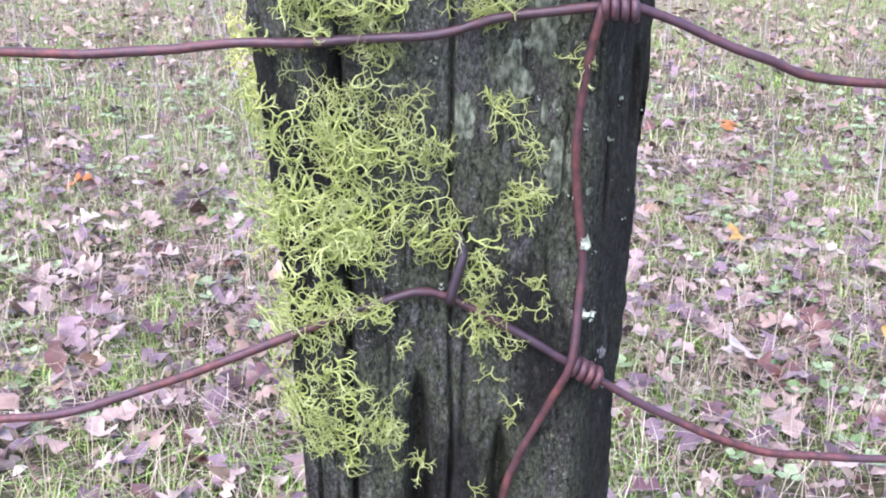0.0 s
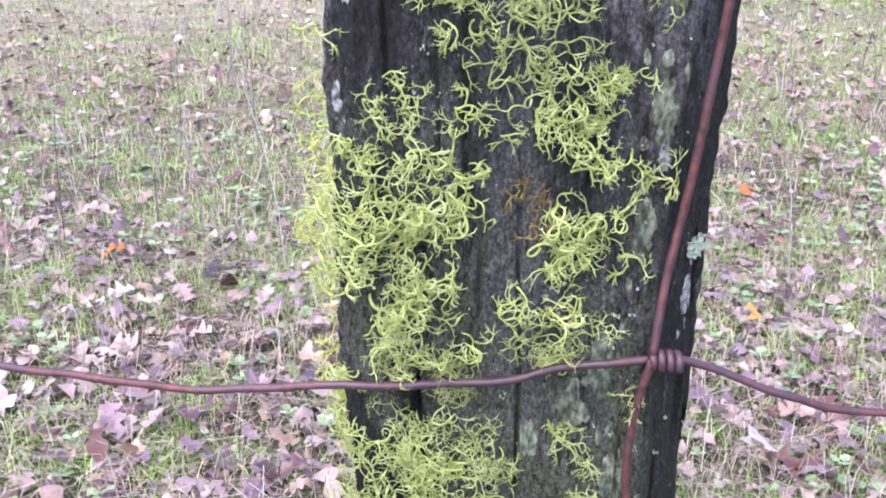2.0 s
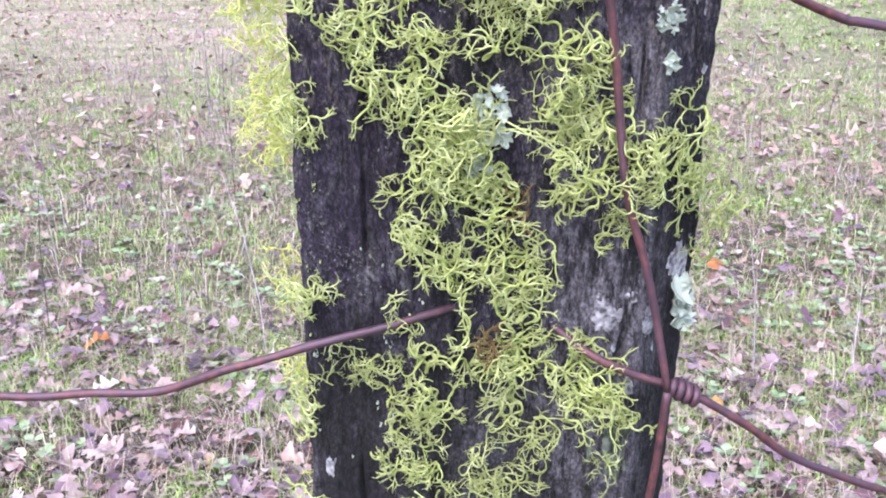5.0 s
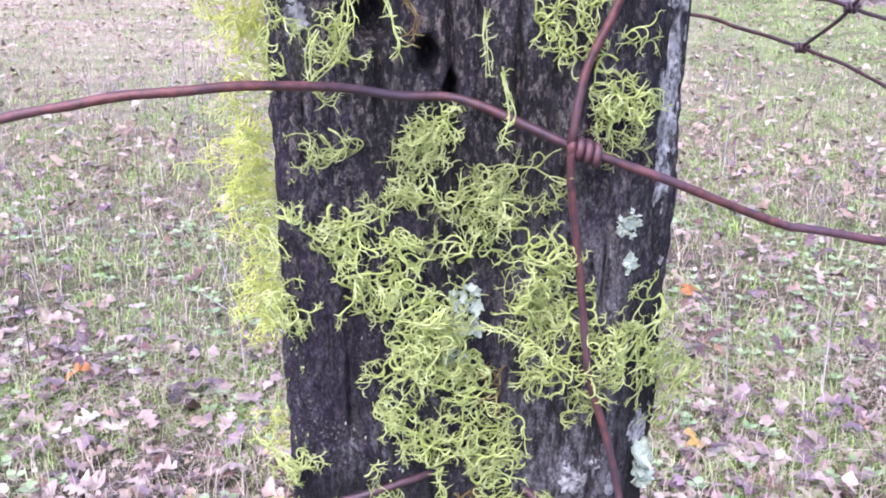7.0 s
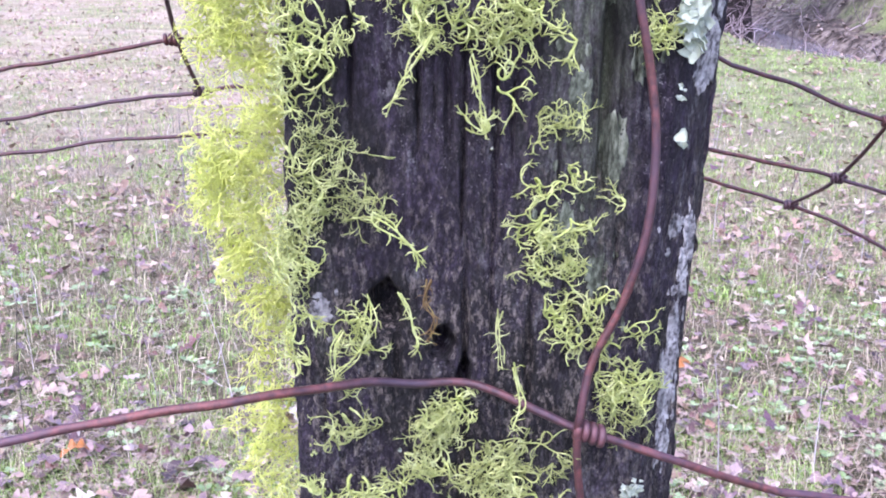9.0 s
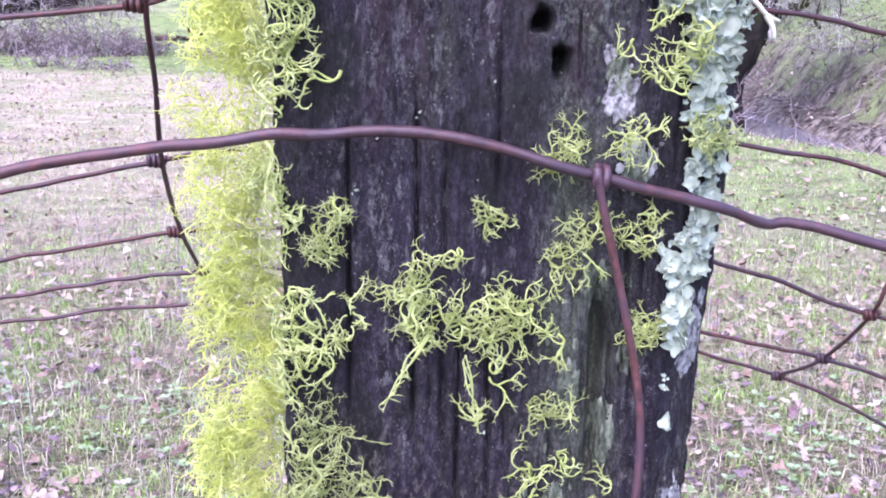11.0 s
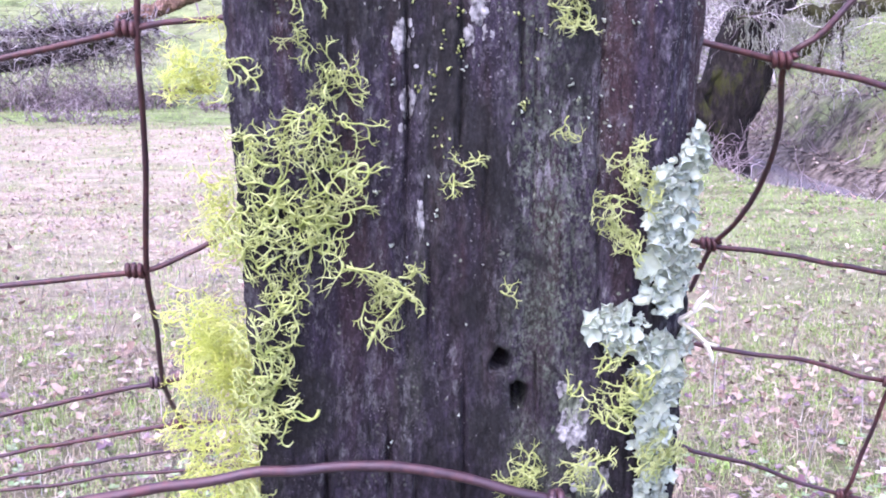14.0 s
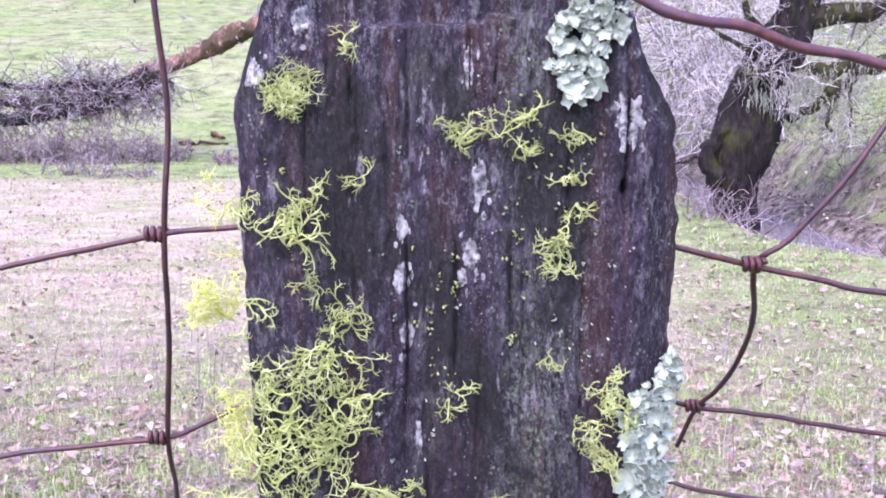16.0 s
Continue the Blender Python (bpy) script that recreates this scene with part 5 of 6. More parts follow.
rough_trunk(s, [(3.22, 11.05, 0.30), (3.02, 11.0, 0.46), (2.98, 11.0, 0.60), (3.12, 11.0, 0.84), (3.30, 11.05, 0.95)], [0.07, 0.085, 0.08, 0.07, 0.04], 0.03, 30)
s.v = [(x + 0.12 * n3(x * 7, y * 7, z * 7), y, z + 0.09 * n3(x * 7 + 9, y * 7, z * 7)) for x, y, z in s.v]
s.ob("burl", BARK, oak, "mossy swelling low on the trunk")
BOUGHS = (((3.75, 11.1, 1.36), (4.06, 10.9, 1.53), 0.06, 0.06), ((4.04, 10.9, 1.53), (4.20, 10.9, 1.46), 0.065, 0.08), ((4.18, 10.9, 1.45), (4.42, 10.9, 1.57), 0.08, 0.07), ((4.40, 10.9, 1.57), (4.66, 10.9, 1.52), 0.08, 0.08), ((4.64, 10.9, 1.52), (5.2, 10.85, 1.85), 0.085, 0.10), ((4.14, 10.8, 1.27), (4.50, 10.8, 1.53), 0.05, 0.06),
         ((4.18, 10.8, 1.31), (4.21, 10.8, 0.87), 0.035, 0.018), ((4.37, 10.8, 1.42), (4.40, 10.8, 0.92), 0.02, 0.012), ((3.9, 11.3, 2.0), (5.4, 11.2, 2.5), 0.13, 0.07), ((3.75, 11.1, 1.6), (2.9, 10.8, 1.95), 0.05, 0.02), ((3.75, 11.1, 1.40), (3.25, 10.75, 1.45), 0.05, 0.025), ((3.8, 11.1, 1.75), (2.7, 10.7, 2.5), 0.05, 0.02),
         ((4.1, 11.4, 4.0), (2.6, 11.0, 5.6), 0.16, 0.05), ((4.2, 11.4, 4.8), (6.0, 11.8, 6.6), 0.15, 0.05), ((3.05, 11.0, 0.62), (2.80, 10.9, 0.60), 0.03, 0.02), ((2.82, 10.9, 0.60), (2.62, 10.85, 0.54), 0.02, 0.01), ((3.85, 11.1, 0.98), (4.32, 10.9, 1.30), 0.06, 0.05), ((4.05, 11.3, 1.95), (4.62, 11.2, 2.12), 0.05, 0.03))
limbs = []
for a, b, r0, r1 in BOUGHS:
    s = Soup()
    limbs.append(bough(s, rel(a), rel(b), r0, r1, rnd, 0.06))
    s.v = [(x, y, z + 0.03 * n3(x * 9, y * 9, z * 9)) for x, y, z in s.v]
    s.ob("limb", BARK if len(limbs) in (15, 16) else MOSS, oak, "mossy crooked limb")
s = Soup()
for k, pts in enumerate(limbs):
    if k in (0, 1, 2, 3, 4, 5, 14, 15):
        continue
    for p in pts[2:]:
        for _ in range(1 if k in (6, 7, 9, 10) else 2):
            twigs(s, p, (rnd.gauss(-0.2, 1), rnd.gauss(0, 0.7), rnd.gauss(0.1, 0.7)), rnd.uniform(0.3, 0.75) * (0.3 if k in (6, 7) else 1), 0.007, rnd, 1, 3, 0.03)
for _ in range(46):
    twigs(s, rel((rnd.uniform(2.6, 3.9), rnd.uniform(10.6, 11.8), rnd.uniform(1.3, 2.4))), (rnd.gauss(-0.4, 1), rnd.gauss(0, 0.5), rnd.gauss(-0.1, 0.6)), rnd.uniform(0.3, 0.6), 0.006, rnd, 1, 3, 0.03)
s.ob("twig", TWIG_PALE, oak, "bare grey twigs crusted with pale lichen")
s = Soup()
for k, pts in enumerate(limbs):
    if k in (12, 13, 14, 15):
        continue
    for p in pts:
        for _ in range(7):
            q = Vector(p) + Vector((rnd.gauss(0, 0.14), rnd.gauss(0, 0.12), rnd.gauss(-0.02, 0.07)))
            ln = rnd.uniform(0.04, 0.16)
            s.tube([tuple(q + Vector((rnd.gauss(0, 0.012), 0, -ln * j / 4))) for j in range(5)], np.linspace(0.006, 0.002, 5), 3, cap=False)
for _ in range(20):
    top = Vector(rel((rnd.uniform(3.35, 3.95), rnd.uniform(10.75, 10.9), rnd.uniform(1.15, 1.55))))
    long_ = rnd.uniform(0.12, 0.42)
    for _ in range(9):
        q = top + Vector((rnd.gauss(0, 0.022), rnd.gauss(0, 0.02), rnd.gauss(0, 0.02)))
        ln = long_ * rnd.uniform(0.4, 1)
        s.tube([tuple(q + Vector((rnd.gauss(0, 0.010), 0, -ln * j / 5))) for j in range(6)], np.linspace(0.006, 0.002, 6), 3, cap=False)
s.ob("hanging_lichen", BEARD, oak, "pale tufts of beard lichen")

fallen = empty("fallen_tree", (-5.0, 19.2, 0.0))
tagged(fallen, "fallen dead tree with a broken red-brown log", "tree")
FR = Vector((-5.0, 19.2, 0.0))
s = Soup()
log = spline([(-5.12, 19.2, 1.44, 0.13), (-4.95, 19.2, 1.52, 0.17), (-4.6, 19.2, 1.66, 0.14), (-4.26, 19.2, 1.78, 0.13), (-3.8, 19.2, 1.98, 0.15), (-3.5, 19.2, 2.13, 0.18), (-3.2, 19.25, 2.28, 0.17), (-2.6, 19.3, 2.5, 0.15)], 0.04)
rad = log[:, 3]
log = log[:, :3] - np.array(FR)
s.tube(log, [r * (1 + 0.10 * n3(i * 0.21, 3, 1) + 0.06 * n3(i * 0.7, 5, 1)) for i, r in enumerate(rad)], 26)
s.v = [(x, y + 0.06 * n3(x * 5, y * 7, z * 5), z + 0.07 * n3(x * 5, y * 9 + 3, z * 7) + 0.035 * n3(x * 16, y * 16, z * 16)) for x, y, z in s.v]
s.ob("log", REDWOOD, fallen, "broken log, part mossy, part bare pinkish wood")
for _ in range(60):
    s = Soup()
    p = Vector(log[rnd.choice((rnd.randrange(2, 26), rnd.randrange(2, len(log)), len(log) - 1 - rnd.randrange(8)))]) + Vector((0, rnd.gauss(-0.08, 0.06), rnd.gauss(0.02, 0.12)))
    d = Vector((rnd.gauss(-0.2, 0.7), rnd.gauss(-0.2, 0.5), rnd.gauss(0, 0.7))).normalized() * rnd.uniform(0.08, 0.3)
    s.tube([tuple(p), tuple(p + d * 0.5 + Vector((0, 0, 0.02))), tuple(p + d)], [0.022, 0.016, 0.004], 5, cap=False)
    s.ob("splinter", BRUSH, fallen)
limbs = []
for a, b, r0, r1 in (((-4.72, 19.1, 1.48), (-5.2, 19.1, 1.26), 0.17, 0.15), ((-5.1, 19.1, 1.30), (-5.8, 19.1, 1.06), 0.15, 0.12), ((-5.7, 19.1, 1.10), (-6.6, 19.0, 0.86), 0.12, 0.09), ((-6.5, 19.0, 0.88), (-7.9, 18.9, 0.55), 0.09, 0.05), ((-4.95, 19.2, 1.50), (-5.7, 19.2, 1.33), 0.10, 0.07), ((-5.6, 19.2, 1.34), (-6.1, 19.2, 1.40), 0.07, 0.055), ((-6.0, 19.2, 1.40), (-6.5, 19.2, 1.33), 0.055, 0.05), ((-6.4, 19.2, 1.33), (-8.0, 19.2, 1.36), 0.05, 0.03),
                    ((-4.75, 19.1, 1.50), (-4.35, 18.9, 1.34), 0.045, 0.03), ((-4.85, 19.0, 1.40), (-4.72, 18.8, 1.02), 0.04, 0.02), ((-5.6, 19.0, 0.95), (-8.2, 18.8, 0.6), 0.08, 0.04), ((-6.6, 19.4, 1.0), (-9.6, 19.4, 1.1), 0.09, 0.03)):
    s = Soup()
    limbs.append(bough(s, Vector(a) - FR, Vector(b) - FR, r0 * 1.35, r1 * 1.35, rnd, 0.05))
    s.v = [(x, y, z + 0.04 * n3(x * 7, y * 7, z * 7)) for x, y, z in s.v]
    s.ob("limb", BARK, fallen, "dark mossy limb")
s = Soup()
for k, pts in enumerate(limbs):
    for p in pts[1:]:
        for _ in range(1 if k in (0, 8) else 4):
            twigs(s, p, (rnd.gauss(0, 1), rnd.gauss(-0.3, 0.6), rnd.gauss(-0.25, 0.6)), rnd.uniform(0.3, 0.7), 0.015, rnd, 1, 3, 0.04)
s.ob("twig", TWIG, fallen, "grey tangled twigs")

s = Soup()
for i in range(400):
    x = rnd.uniform(-10.5, -4.1)
    y = 18.5 + rnd.gauss(0, 0.28)
    tall = (0.30 * smooth_step(-3.9, -5.2, x) + 0.22) * (1.0 + 1.1 * n3(x * 1.6, 2, y))
    twigs(s, (x, y, ground_z(x, y)), (rnd.gauss(0, 0.6), rnd.gauss(0, 0.4), 1), tall * rnd.uniform(0.5, 1.15), 0.011, rnd, 1, 3)
for cx, cy, n in ((-5.3, 16.3, 26), (-4.3, 15.9, 16), (-3.3, 18.0, 14), (-2.9, 18.1, 10), (-4.9, 15.9, 8)):
    for _ in range(n):
        x, y = cx + rnd.gauss(0, 0.22), cy + rnd.gauss(0, 0.15)
        twigs(s, (x, y, ground_z(x, y) - 0.02), (rnd.gauss(0, 0.8), rnd.gauss(0, 0.5), 0.6), rnd.uniform(0.12, 0.32), 0.012, rnd, 1, 3)
for _ in range(70):
    x, y = rnd.uniform(-16, 2), rnd.uniform(20, 40)
    for _ in range(4):
        twigs(s, (x + rnd.gauss(0, 0.3), y, ground_z(x, y) - 0.05), (rnd.gauss(0, 0.9), rnd.gauss(0, 0.5), 0.35), rnd.uniform(0.2, 0.4), 0.012, rnd, 2, 3)
tagged(s.ob("brush", BRUSH), "low purplish-grey bramble brush under the fallen tree", "brush", kind="stuff")

s = Soup()
for i in range(70):
    x, y = rnd.uniform(2, 18), rnd.uniform(24, 40)
    twigs(s, (x, y, ground_z(x, y)), (rnd.gauss(0, 0.3), rnd.gauss(0, 0.3), 1), rnd.uniform(1.6, 4.5), 0.04, rnd, 0, 2)
for i in range(60):
    y = rnd.uniform(15, 25)
    x = rnd.uniform(0.20, 0.36) * y
    twigs(s, (x, y, ground_z(x, y) - 0.05), (rnd.gauss(0, 0.4), rnd.gauss(0, 0.3), 1), rnd.uniform(1.2, 3.0), 0.022, rnd, 0, 3)
tagged(s.ob("woodland", TWIG_PALE), "bare grey winter thicket along the far creek", "trees", kind="stuff")
s = Soup()
for i in range(90):
    x, y = rnd.uniform(-26, 2), rnd.uniform(36, 60)
    twigs(s, (x, y, ground_z(x, y)), (rnd.gauss(0, 0.3), rnd.gauss(0, 0.3), 1), rnd.uniform(2, 5), 0.06, rnd, 0, 2)
tagged(s.ob("woodland", TWIG), "bare grey winter trees on the hill", "trees", kind="stuff")

s = Soup()
for i in range(420):
    y = rnd.uniform(7.5, 20)
    x = creek_x(y) + rnd.choice((rnd.uniform(0.5, 1.3), rnd.uniform(0.6, 1.6), rnd.uniform(-1.0, -0.6)))
    twigs(s, (x, y, ground_z(x, y) - 0.02), (rnd.gauss(0, 0.7), rnd.gauss(0, 0.6), 0.7), rnd.uniform(0.12, 0.4), 0.006, rnd, 2, 3)
for i in range(60):
    x, y = rnd.uniform(2.75, 3.4), rnd.uniform(10.6, 11.1)
    twigs(s, (x, y, ground_z(x, y) - 0.02), (rnd.gauss(0, 0.5), rnd.gauss(0, 0.5), 0.9), rnd.uniform(0.15, 0.5), 0.006, rnd, 2, 3)
tagged(s.ob("bank_brush", BRUSH), "dead bramble and roots along the eroded creek bank", "brush", kind="stuff")


# ---- grass and leaf litter ----
def blade(soup, x, y, z, ln, w, rnd, lean):
    k = rnd.uniform(0, 6.283)
    dx, dy = math.cos(k), math.sin(k)
    px, py = -dy * w, dx * w
    a, b = ln * 0.5, ln
    up1, up2 = a * (1 - 0.35 * lean), b * (1 - 0.8 * lean)
    o1, o2 = a * 0.45 * lean, b * (0.25 + 0.75 * lean) * 0.9 * (0.3 + lean)
    o = len(soup.v)
    soup.v.extend(((x - px, y - py, z - 0.004), (x + px, y + py, z - 0.004), (x + dx * o1 - px * 0.8, y + dy * o1 - py * 0.8, z + up1), (x + dx * o1 + px * 0.8, y + dy * o1 + py * 0.8, z + up1), (x + dx * o2, y + dy * o2, z + up2)))
    soup.f.extend(((o, o + 1, o + 3, o + 2), (o + 2, o + 3, o + 4)))


def spot(rnd, y0, y1, spread=0.47, extra=0.15):
    y = math.sqrt(rnd.uniform(y0 * y0, y1 * y1))
    x = (rnd.uniform(-1, 1) if rnd.random() < 0.86 else rnd.gauss(0, 1.3)) * (y * spread + extra)
    return x, y


def around(rnd):
    """A place in the meadow beside and behind the stretch in front of the post."""
    while True:
        q, k = 7.5 * math.sqrt(rnd.random()), rnd.uniform(0, 2 * math.pi)
        x, y = q * math.cos(k), q * math.sin(k)
        if abs(x) > 0.5 * y + 0.1 and not (abs(x) < 0.1 and 0.28 < y < 0.45):
            return x, y


def field(name, mat, label, bands, lean, rnd, clump, green):
    s = Soup()
    for y0, y1, n, l0, l1, w in bands:
        for _ in range(n):
            x, y = spot(rnd, y0, y1)
            if clump and n3(x * clump, y * clump, 4) + 0.9 * n3(x * 11, y * 11, 6) + rnd.gauss(0, 0.2) < 0.0:
                continue
            if -0.5 < x - creek_x(y) < 1.1 and y > 6:
                continue
            lush = max(smooth_step(14.5, 16.0, y + 2 * n3(x * 0.7, y * 0.7, 8)), 0.6 * smooth_step(0.8, 2.2, x + 1.5 * n3(x, y, 9)) * smooth_step(3.5, 6, y))
            if y > 5 and rnd.random() > (0.3 + 0.7 * lush if green else 1.0 - 0.75 * lush):
                continue
            blade(s, x, y, ground_z(x, y), rnd.uniform(l0, l1), w * rnd.uniform(0.6, 1.3), rnd, min(1.0, max(0.05, rnd.gauss(lean, 0.25))))
    for _ in range(9000):
        x, y = around(rnd)
        if green == (n3(x * 3.5, y * 3.5, 4) > 0):
            blade(s, x, y, ground_z(x, y), rnd.uniform(0.04, 0.1), 0.003, rnd, min(1.0, max(0.05, rnd.gauss(lean, 0.25))))
    wide = random.Random(77 if green else 78)
    for _ in range(18000):
        x, y = around(wide)
        k = math.exp(-0.5 * max(0.0, math.hypot(x, y - 1.5) - 2.5))
        if wide.random() < k:
            blade(s, x, y, ground_z(x, y), wide.uniform(0.05, 0.11), 0.004, wide, min(1.0, max(0.05, wide.gauss(lean, 0.25))))
    return tagged(s.ob(name, mat, smooth=False), label, "grass", kind="stuff")


for a, b, r in (((-4.25, 21.9, 0), (-3.95, 21.5, 0), 0.055), ((-4.75, 21.0, 0), (-3.8, 21.1, 0), 0.045), ((-3.6, 18.6, 0.10), (-3.1, 18.6, 0.2), 0.05)):
    q = Soup()
    bough(q, (a[0], a[1], ground_z(a[0], a[1]) + r * 0.7), (b[0], b[1], ground_z(b[0], b[1]) + r * 0.7), r, r * 0.5, rnd, 0.09)
    q.v = [(x, y, z + 0.5 * r * n3(x * 9, y * 9, z * 9)) for x, y, z in q.v]
    tagged(q.ob("broken_branch", REDPIECE), "broken reddish branch piece lying on the hillside", "branch", "broken branch pieces")

rnd = random.Random(21)
field("grass", GRASS, "short green winter grass in the meadow", [(0.7, 2.2, 40000, 0.02, 0.075, 0.0009), (2.2, 4.5, 66000, 0.02, 0.075, 0.0012), (4.5, 9, 70000, 0.025, 0.065, 0.0019), (9, 20, 44000, 0.035, 0.075, 0.004)], 0.78, rnd, 3.5, True)
field("dry_grass", STRAW, "pale flattened dry grass stems in the meadow", [(0.7, 2.2, 11000, 0.05, 0.17, 0.0006), (2.2, 4.5, 20000, 0.04, 0.14, 0.0010), (4.5, 9, 40000, 0.03, 0.07, 0.0015), (9, 16, 22000, 0.03, 0.07, 0.003)], 0.95, rnd, 0, False)


def leaf_outline(rnd, lobes=3):
    """Half outline of a lobed oak leaf, tip at 1."""
    pts = [(0.0, 0.025)]
    for i in range(lobes):
        k = (i + 0.55) / lobes
        wide = (0.15 + 0.20 * math.sin(math.pi * min(1, k * 0.85 + 0.1))) * rnd.uniform(0.75, 1.3)
        for u, q in ((-0.36, 0.36), (-0.06, 0.95), (0.18, 0.9)):
            pts.append((min(0.97, k + u / lobes), wide * q))
    pts.append((1.0, 0.0))
    return pts


def leaf(soup, x, y, z, size, rnd, simple=False):
    yaw, tip, tilt = rnd.uniform(0, 6.283), rnd.gauss(0, 0.35), rnd.gauss(0, 0.35)
    if simple:
        half = [(0, 0.05), (0.35, 0.3), (0.7, 0.26), (1, 0)]
    else:
        half = leaf_outline(rnd, rnd.choice((2, 3, 3)))
    cup, curl = rnd.uniform(-0.6, 0.9), rnd.gauss(0.0, 0.7)
    n = len(half)
    v, f = [], []
    c, s_ = math.cos(yaw), math.sin(yaw)
    for u, w in half:
        for side in (-1, 0, 1):
            a, b = (u - 0.5) * size, side * w * size
            h = size * (cup * abs(side) * w * w * 2.2 + curl * (u - 0.5) ** 2) + a * math.tan(max(-0.9, min(0.9, tip))) * 0.6 + b * math.tan(max(-0.9, min(0.9, tilt))) * 0.6
            v.append((x + c * a - s_ * b, y + s_ * a + c * b, z + h))
    low = min(p[2] for p in v)
    lift = max(0.0, z - 0.002 - low) * 0.7
    v = [(p[0], p[1], p[2] + lift) for p in v]
    for i in range(n - 1):
        f.append((3 * i, 3 * i + 1, 3 * i + 4, 3 * i + 3))
        f.append((3 * i + 1, 3 * i + 2, 3 * i + 5, 3 * i + 4))
    soup.add(v, f)


s, faded, bank_leaves = Soup(), Soup(), Soup()
for y0, y1, n, s0, s1 in ((0.75, 2.2, 4700, 0.018, 0.055), (2.2, 4.5, 5400, 0.022, 0.052), (4.5, 9, 7500, 0.025, 0.055), (9, 16, 5000, 0.03, 0.06)):
    for _ in range(n):
        x, y = spot(rnd, y0, y1)
        if n3(x * 1.3, y * 1.3, 12) + rnd.gauss(0, 0.6) < -0.05:
            continue
        if abs(x - creek_x(y)) < 0.55 and y > 6:
            continue
        if y > 7 and x > 0.8 and rnd.random() < 0.4:
            continue
        leaf(s if y < rnd.uniform(2.2, 4.0) or rnd.random() < 0.22 else faded, x, y, ground_z(x, y) + rnd.uniform(0.003, 0.034), rnd.uniform(s0, s1), rnd, y > 3.6)
for y0, y1, n in ((0.75, 2.2, 6500), (2.2, 4.5, 5200)):
    for _ in range(n):
        x, y = spot(rnd, y0, y1)
        leaf(s if rnd.random() < 0.65 else faded, x, y, ground_z(x, y) + rnd.uniform(0.001, 0.02), rnd.uniform(0.007, 0.02), rnd, True)
for _ in range(4200):
    y = rnd.uniform(8, 22)
    x = creek_x(y) + 0.35 + 4.5 * rnd.random() ** 1.6
    leaf(bank_leaves, x, y, ground_z(x, y) + 0.005, rnd.uniform(0.03, 0.065), rnd, True)
for _ in range(3500):
    x, y = around(rnd)
    leaf(s, x, y, ground_z(x, y) + 0.01, rnd.uniform(0.03, 0.065), rnd, True)
wide = random.Random(79)
for _ in range(9000):
    x, y = around(wide)
    if wide.random() < math.exp(-0.6 * max(0.0, math.hypot(x, y - 1.5) - 2.2)):
        leaf(s if wide.random() < 0.5 else faded, x, y, ground_z(x, y) + 0.01, wide.uniform(0.03, 0.06), wide, True)
tagged(bank_leaves.ob("leaf_litter", LEAF_BANK), "dark brown fallen leaves on the creek slope", "leaves", kind="stuff")
tagged(s.ob("leaf_litter", LEAF), "wet brown fallen oak leaves, lilac sky sheen in their colour, scattered over grass", "leaves", kind="stuff")
tagged(faded.ob("leaf_litter", LEAF_FAR), "faded pinkish-tan fallen oak leaves across the meadow", "leaves", kind="stuff")


def single_leaf(x, y, size, mat, label):
    q = Soup()
    leaf(q, x, y, ground_z(x, y) + 0.03, size, rnd)
    return tagged(q.ob("fallen_leaf", mat, smooth=False), label, "leaf", "bright fallen leaves")


single_leaf(0.665, 2.40, 0.075, LEAF_ORANGE, "bright orange fallen oak leaf on the grass")
single_leaf(0.493, 1.64, 0.06, LEAF_YELLOW, "yellow-orange fallen leaf on the grass")
single_leaf(-0.70, 1.95, 0.06, LEAF_ORANGE, "rust-orange fallen leaf on the grass")
single_leaf(0.62, 1.30, 0.06, LEAF_YELLOW, "yellow fallen leaf on the grass")


# ---- upright weeds and clover ----
s = Soup()
for _ in range(130):
    x, y = spot(rnd, 1.6, 5.5, 0.5)
    if abs(x) < 0.25:
        continue
    z, ln = ground_z(x, y), rnd.uniform(0.12, 0.42)
    lx, ly = rnd.gauss(0, 0.12), rnd.gauss(0, 0.12)
    pts = [(x + lx * ln * k * k / 9 + rnd.gauss(0, 0.002), y + ly * ln * k * k / 9, z - 0.01 + ln * k / 3.0) for k in range(4)]
    s.tube(pts, np.linspace(0.0014, 0.0006, 4), 4, cap=False)
    for _ in range(rnd.randint(0, 5)):
        k = rnd.uniform(0.4, 1)
        q = Vector(pts[0]).lerp(Vector(pts[3]), k)
        s.tube([tuple(q), tuple(q + Vector((rnd.gauss(0, 0.02), rnd.gauss(0, 0.02), rnd.uniform(0.01, 0.04))))], [0.0008, 0.0005], 3, cap=False)
tagged(s.ob("dry_weed", TWIG), "thin dead weed stems standing in the meadow", "weeds", kind="stuff")

s = Soup()
for _ in range(1100):
    x, y = spot(rnd, 0.8, 3.2, 0.5)
    if n3(x * 3, y * 3, 31) < -0.05:
        continue
    z, r = ground_z(x, y) + rnd.uniform(0.012, 0.035), rnd.uniform(0.006, 0.011)
    k0 = rnd.uniform(0, 6.3)
    for j in range(3):
        k = k0 + j * 2.094
        cx, cy = x + r * math.cos(k), y + r * math.sin(k)
        ring = [(cx + r * 0.9 * math.cos(q * 1.047), cy + r * 0.9 * math.sin(q * 1.047), z + 0.25 * r * math.cos(q * 1.047 - k)) for q in range(6)]
        s.add(ring, [(0, 1, 2, 3, 4, 5)])
CLOVER = island_mix("clover", [(0.0, (0.16, 0.27, 0.10)), (1.0, (0.36, 0.48, 0.26))], 0.5, 0.4, 60)
tagged(s.ob("clover", CLOVER, smooth=False), "pale green clover leaves among the grass", "clover", kind="stuff")

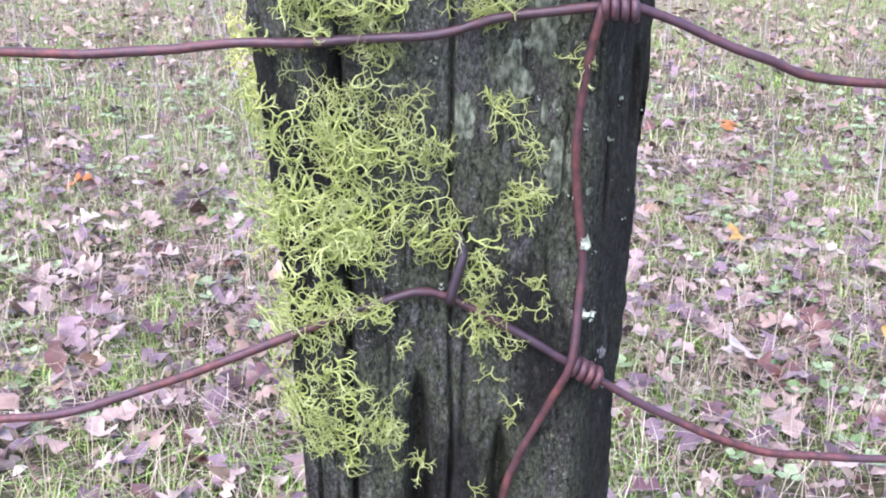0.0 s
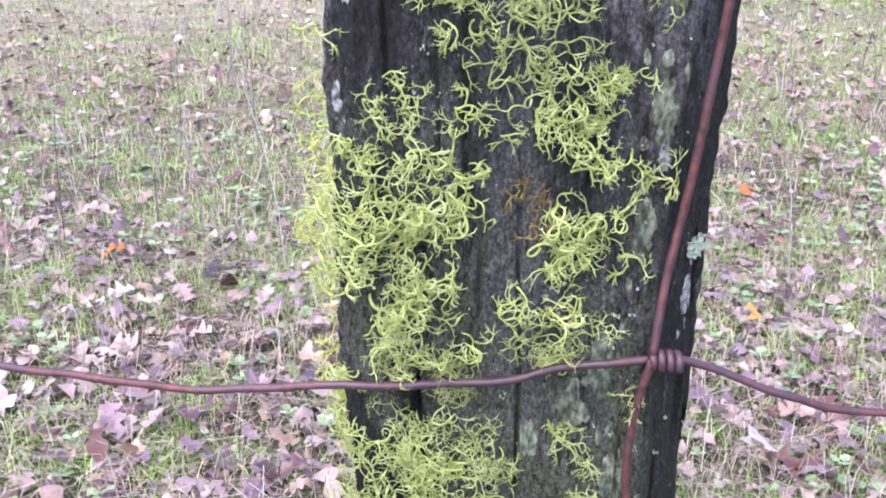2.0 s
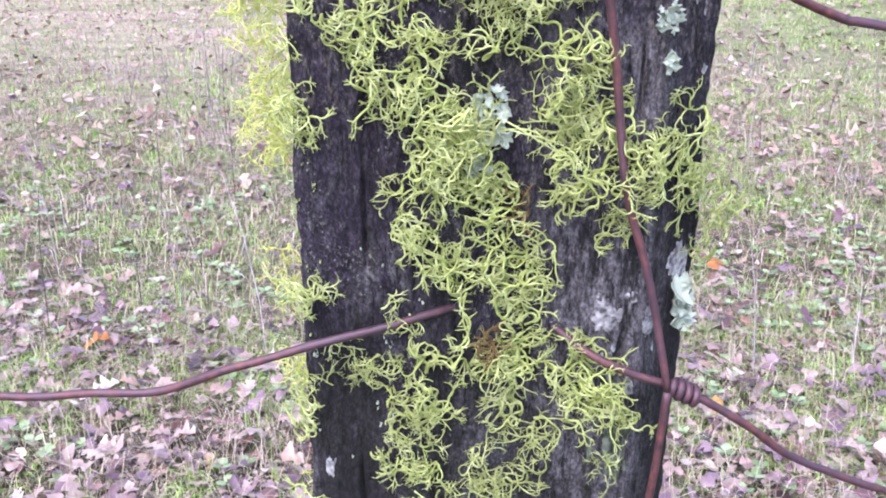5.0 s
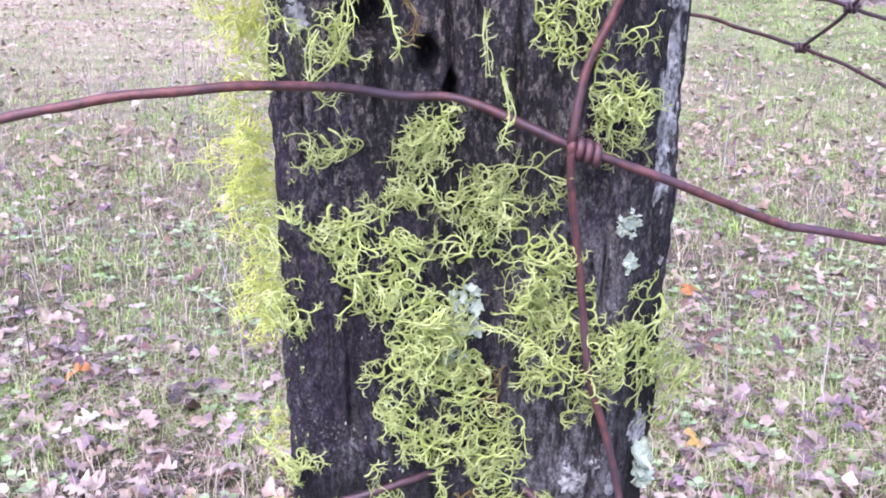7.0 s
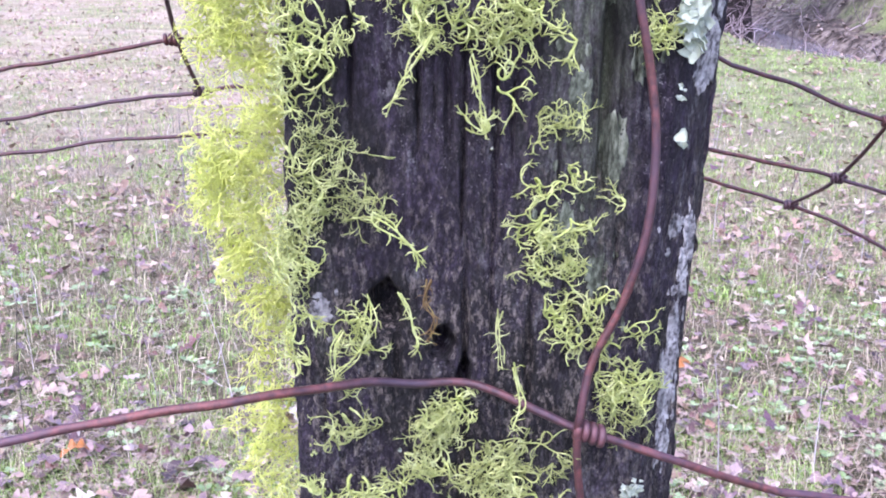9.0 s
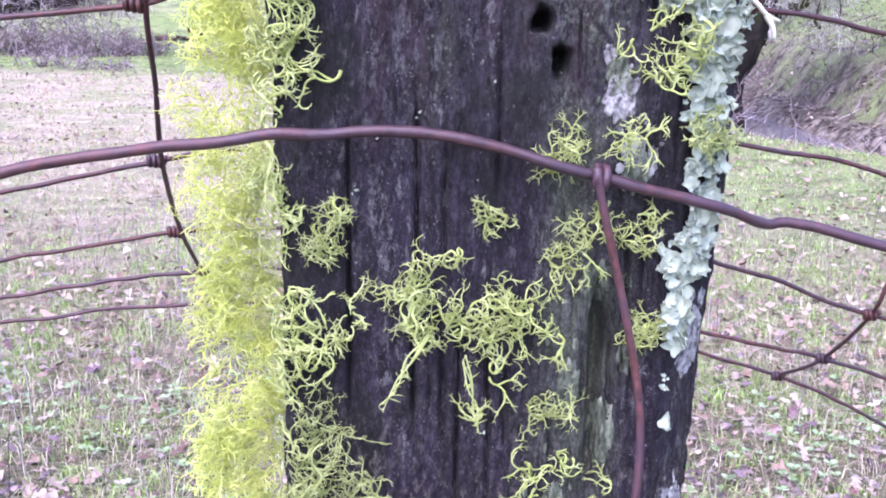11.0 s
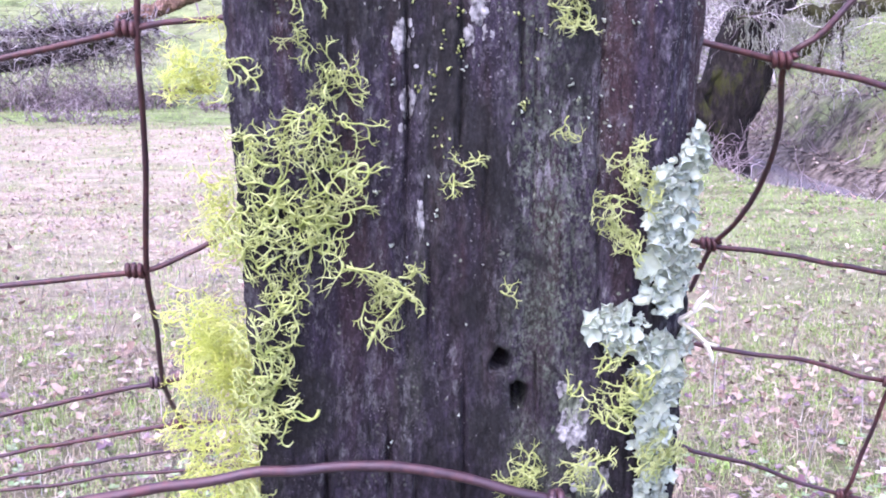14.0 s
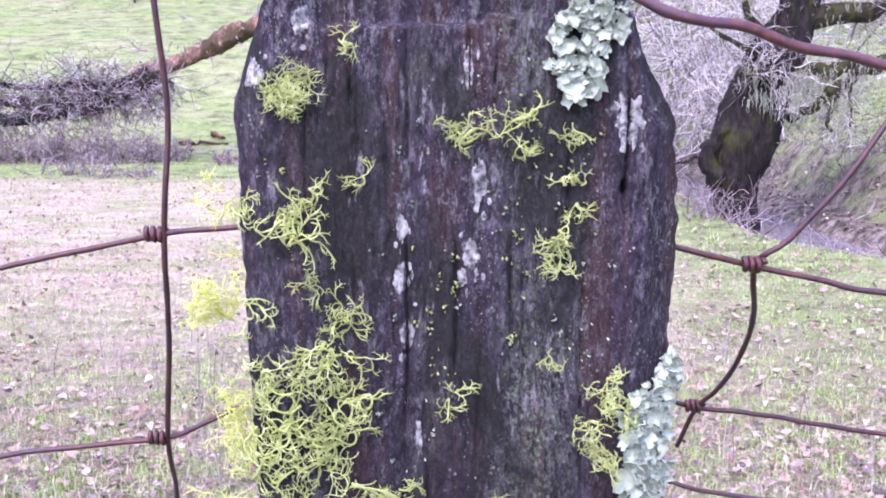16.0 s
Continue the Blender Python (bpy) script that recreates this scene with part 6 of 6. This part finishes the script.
# ---- loose hanging strands of lichen ----
rnd = random.Random(77)


def trailing(ctrl, r, mat, label):
    """A hanging strand with side hooks."""
    s = Soup()
    for _ in range(3):
        p = spline([(x + rnd.gauss(0, 0.0009), y + rnd.gauss(0, 0.0006), z + rnd.gauss(0, 0.0009)) for x, y, z in ctrl], 0.0011)
        s.tube(p, [r * 0.55 * (1 - 0.5 * i / len(p)) * rnd.uniform(0.75, 1.25) for i in range(len(p))], 4, cap=False)
        for i in range(2, len(p) - 1, 3):
            q, d = Vector(p[i]), Vector((rnd.gauss(0, 1), -0.2, rnd.gauss(-0.2, 0.8))).normalized()
            e = q + d * rnd.uniform(0.0015, 0.0045)
            s.tube([tuple(q), tuple(q.lerp(e, 0.5) + Vector((rnd.gauss(0, 0.0005), 0, rnd.gauss(0, 0.0005)))), tuple(e)], [r * 0.42, r * 0.32, r * 0.14], 4, cap=False)
    return tagged(s.ob("wolf_lichen", mat), label, "lichen", "wolf lichen on the post")


trailing([(-0.0336, 0.309, 1.0102), (-0.0289, 0.309, 1.0058), (-0.0229, 0.309, 1.0011), (-0.0194, 0.309, 0.9962), (-0.0182, 0.309, 0.9919)], 0.0009, WOLF, "pale green lichen strand hanging slantwise on the post")
trailing([(-0.0248, 0.307, 0.9827), (-0.0219, 0.307, 0.9768), (-0.0196, 0.307, 0.9704), (-0.0187, 0.307, 0.9648), (-0.0209, 0.307, 0.961)], 0.0006, WOLF, "yellow-green lichen strand hanging on the post")
trailing([(-0.0154, 0.308, 0.9883), (-0.0156, 0.308, 0.9802), (-0.0137, 0.308, 0.9747), (-0.0142, 0.308, 0.9691), (-0.0173, 0.308, 0.9676)], 0.0006, WOLF_BROWN, "browned lichen strand hanging on the post")
trailing([(0.0082, 0.309, 0.9761), (0.008, 0.309, 0.9687), (0.0095, 0.309, 0.9611), (0.0105, 0.309, 0.9563)], 0.0005, WOLF_DULL, "thin lichen strand hanging on the post")
trailing([(0.0134, 0.305, 0.9576), (0.015, 0.305, 0.9509), (0.016, 0.305, 0.9431), (0.0143, 0.305, 0.9352), (0.0159, 0.305, 0.9322)], 0.0006, WOLF, "yellow-green lichen strand hanging over the wire")
trailing([(-0.0345, 0.306, 0.9817), (-0.0338, 0.306, 0.9735), (-0.0366, 0.306, 0.9661), (-0.0412, 0.306, 0.9606), (-0.0458, 0.306, 0.9549), (-0.0415, 0.306, 0.9491)], 0.0006, WOLF, "looping lichen strand over the wire")
trailing([(-0.0436, 0.306, 0.9699), (-0.0465, 0.306, 0.9625), (-0.0455, 0.306, 0.953), (-0.0406, 0.306, 0.9482), (-0.0369, 0.306, 0.9529)], 0.0005, WOLF, "looping lichen strand over the wire")
trailing([(-0.0134, 0.307, 1.0677), (-0.0196, 0.307, 1.0592), (-0.0237, 0.307, 1.0525), (-0.0267, 0.307, 1.0468), (-0.0289, 0.307, 1.0425)], 0.0006, WOLF, "long drooping lichen tip on the post")
trailing([(-0.0025, 0.306, 1.0606), (-0.0013, 0.306, 1.0511), (0.0007, 0.306, 1.0435), (0.0019, 0.306, 1.0354)], 0.0006, WOLF, "long drooping lichen tip on the post")
trailing([(-0.064, 0.303, 1.1291), (-0.0618, 0.303, 1.1225), (-0.064, 0.303, 1.114), (-0.062, 0.303, 1.108)], 0.0005, WOLF, "lichen strand hanging across the wire")
trailing([(-0.0053, 0.305, 0.8166), (-0.0069, 0.305, 0.8116), (-0.004, 0.305, 0.8065), (-0.0048, 0.305, 0.7997), (-0.0086, 0.305, 0.7971), (-0.0103, 0.305, 0.8014)], 0.0007, WOLF, "looping lichen strand beside the wire")
trailing([(0.0127, 0.312, 0.5998), (0.0153, 0.312, 0.5937), (0.0205, 0.312, 0.5902), (0.0228, 0.312, 0.5867), (0.0219, 0.312, 0.5822)], 0.0005, WOLF, "thin branching lichen strand on the post")
trailing([(-0.0313, 0.308, 1.203), (-0.0223, 0.308, 1.2004), (-0.015, 0.308, 1.1959), (-0.0086, 0.308, 1.191), (-0.0059, 0.308, 1.1886)], 0.0008, WOLF, "pale lichen branch lying on the post")
trailing([(-0.0123, 0.308, 1.1932), (-0.0168, 0.308, 1.1877), (-0.0223, 0.308, 1.1821), (-0.0242, 0.308, 1.1757)], 0.0006, WOLF, "pale lichen branch lying on the post")
trailing([(0.0067, 0.303, 0.8719), (0.0143, 0.303, 0.8702), (0.0212, 0.303, 0.866), (0.0281, 0.303, 0.8626), (0.03, 0.303, 0.8575)], 0.0006, WOLF, "stretched lichen strand on the post")
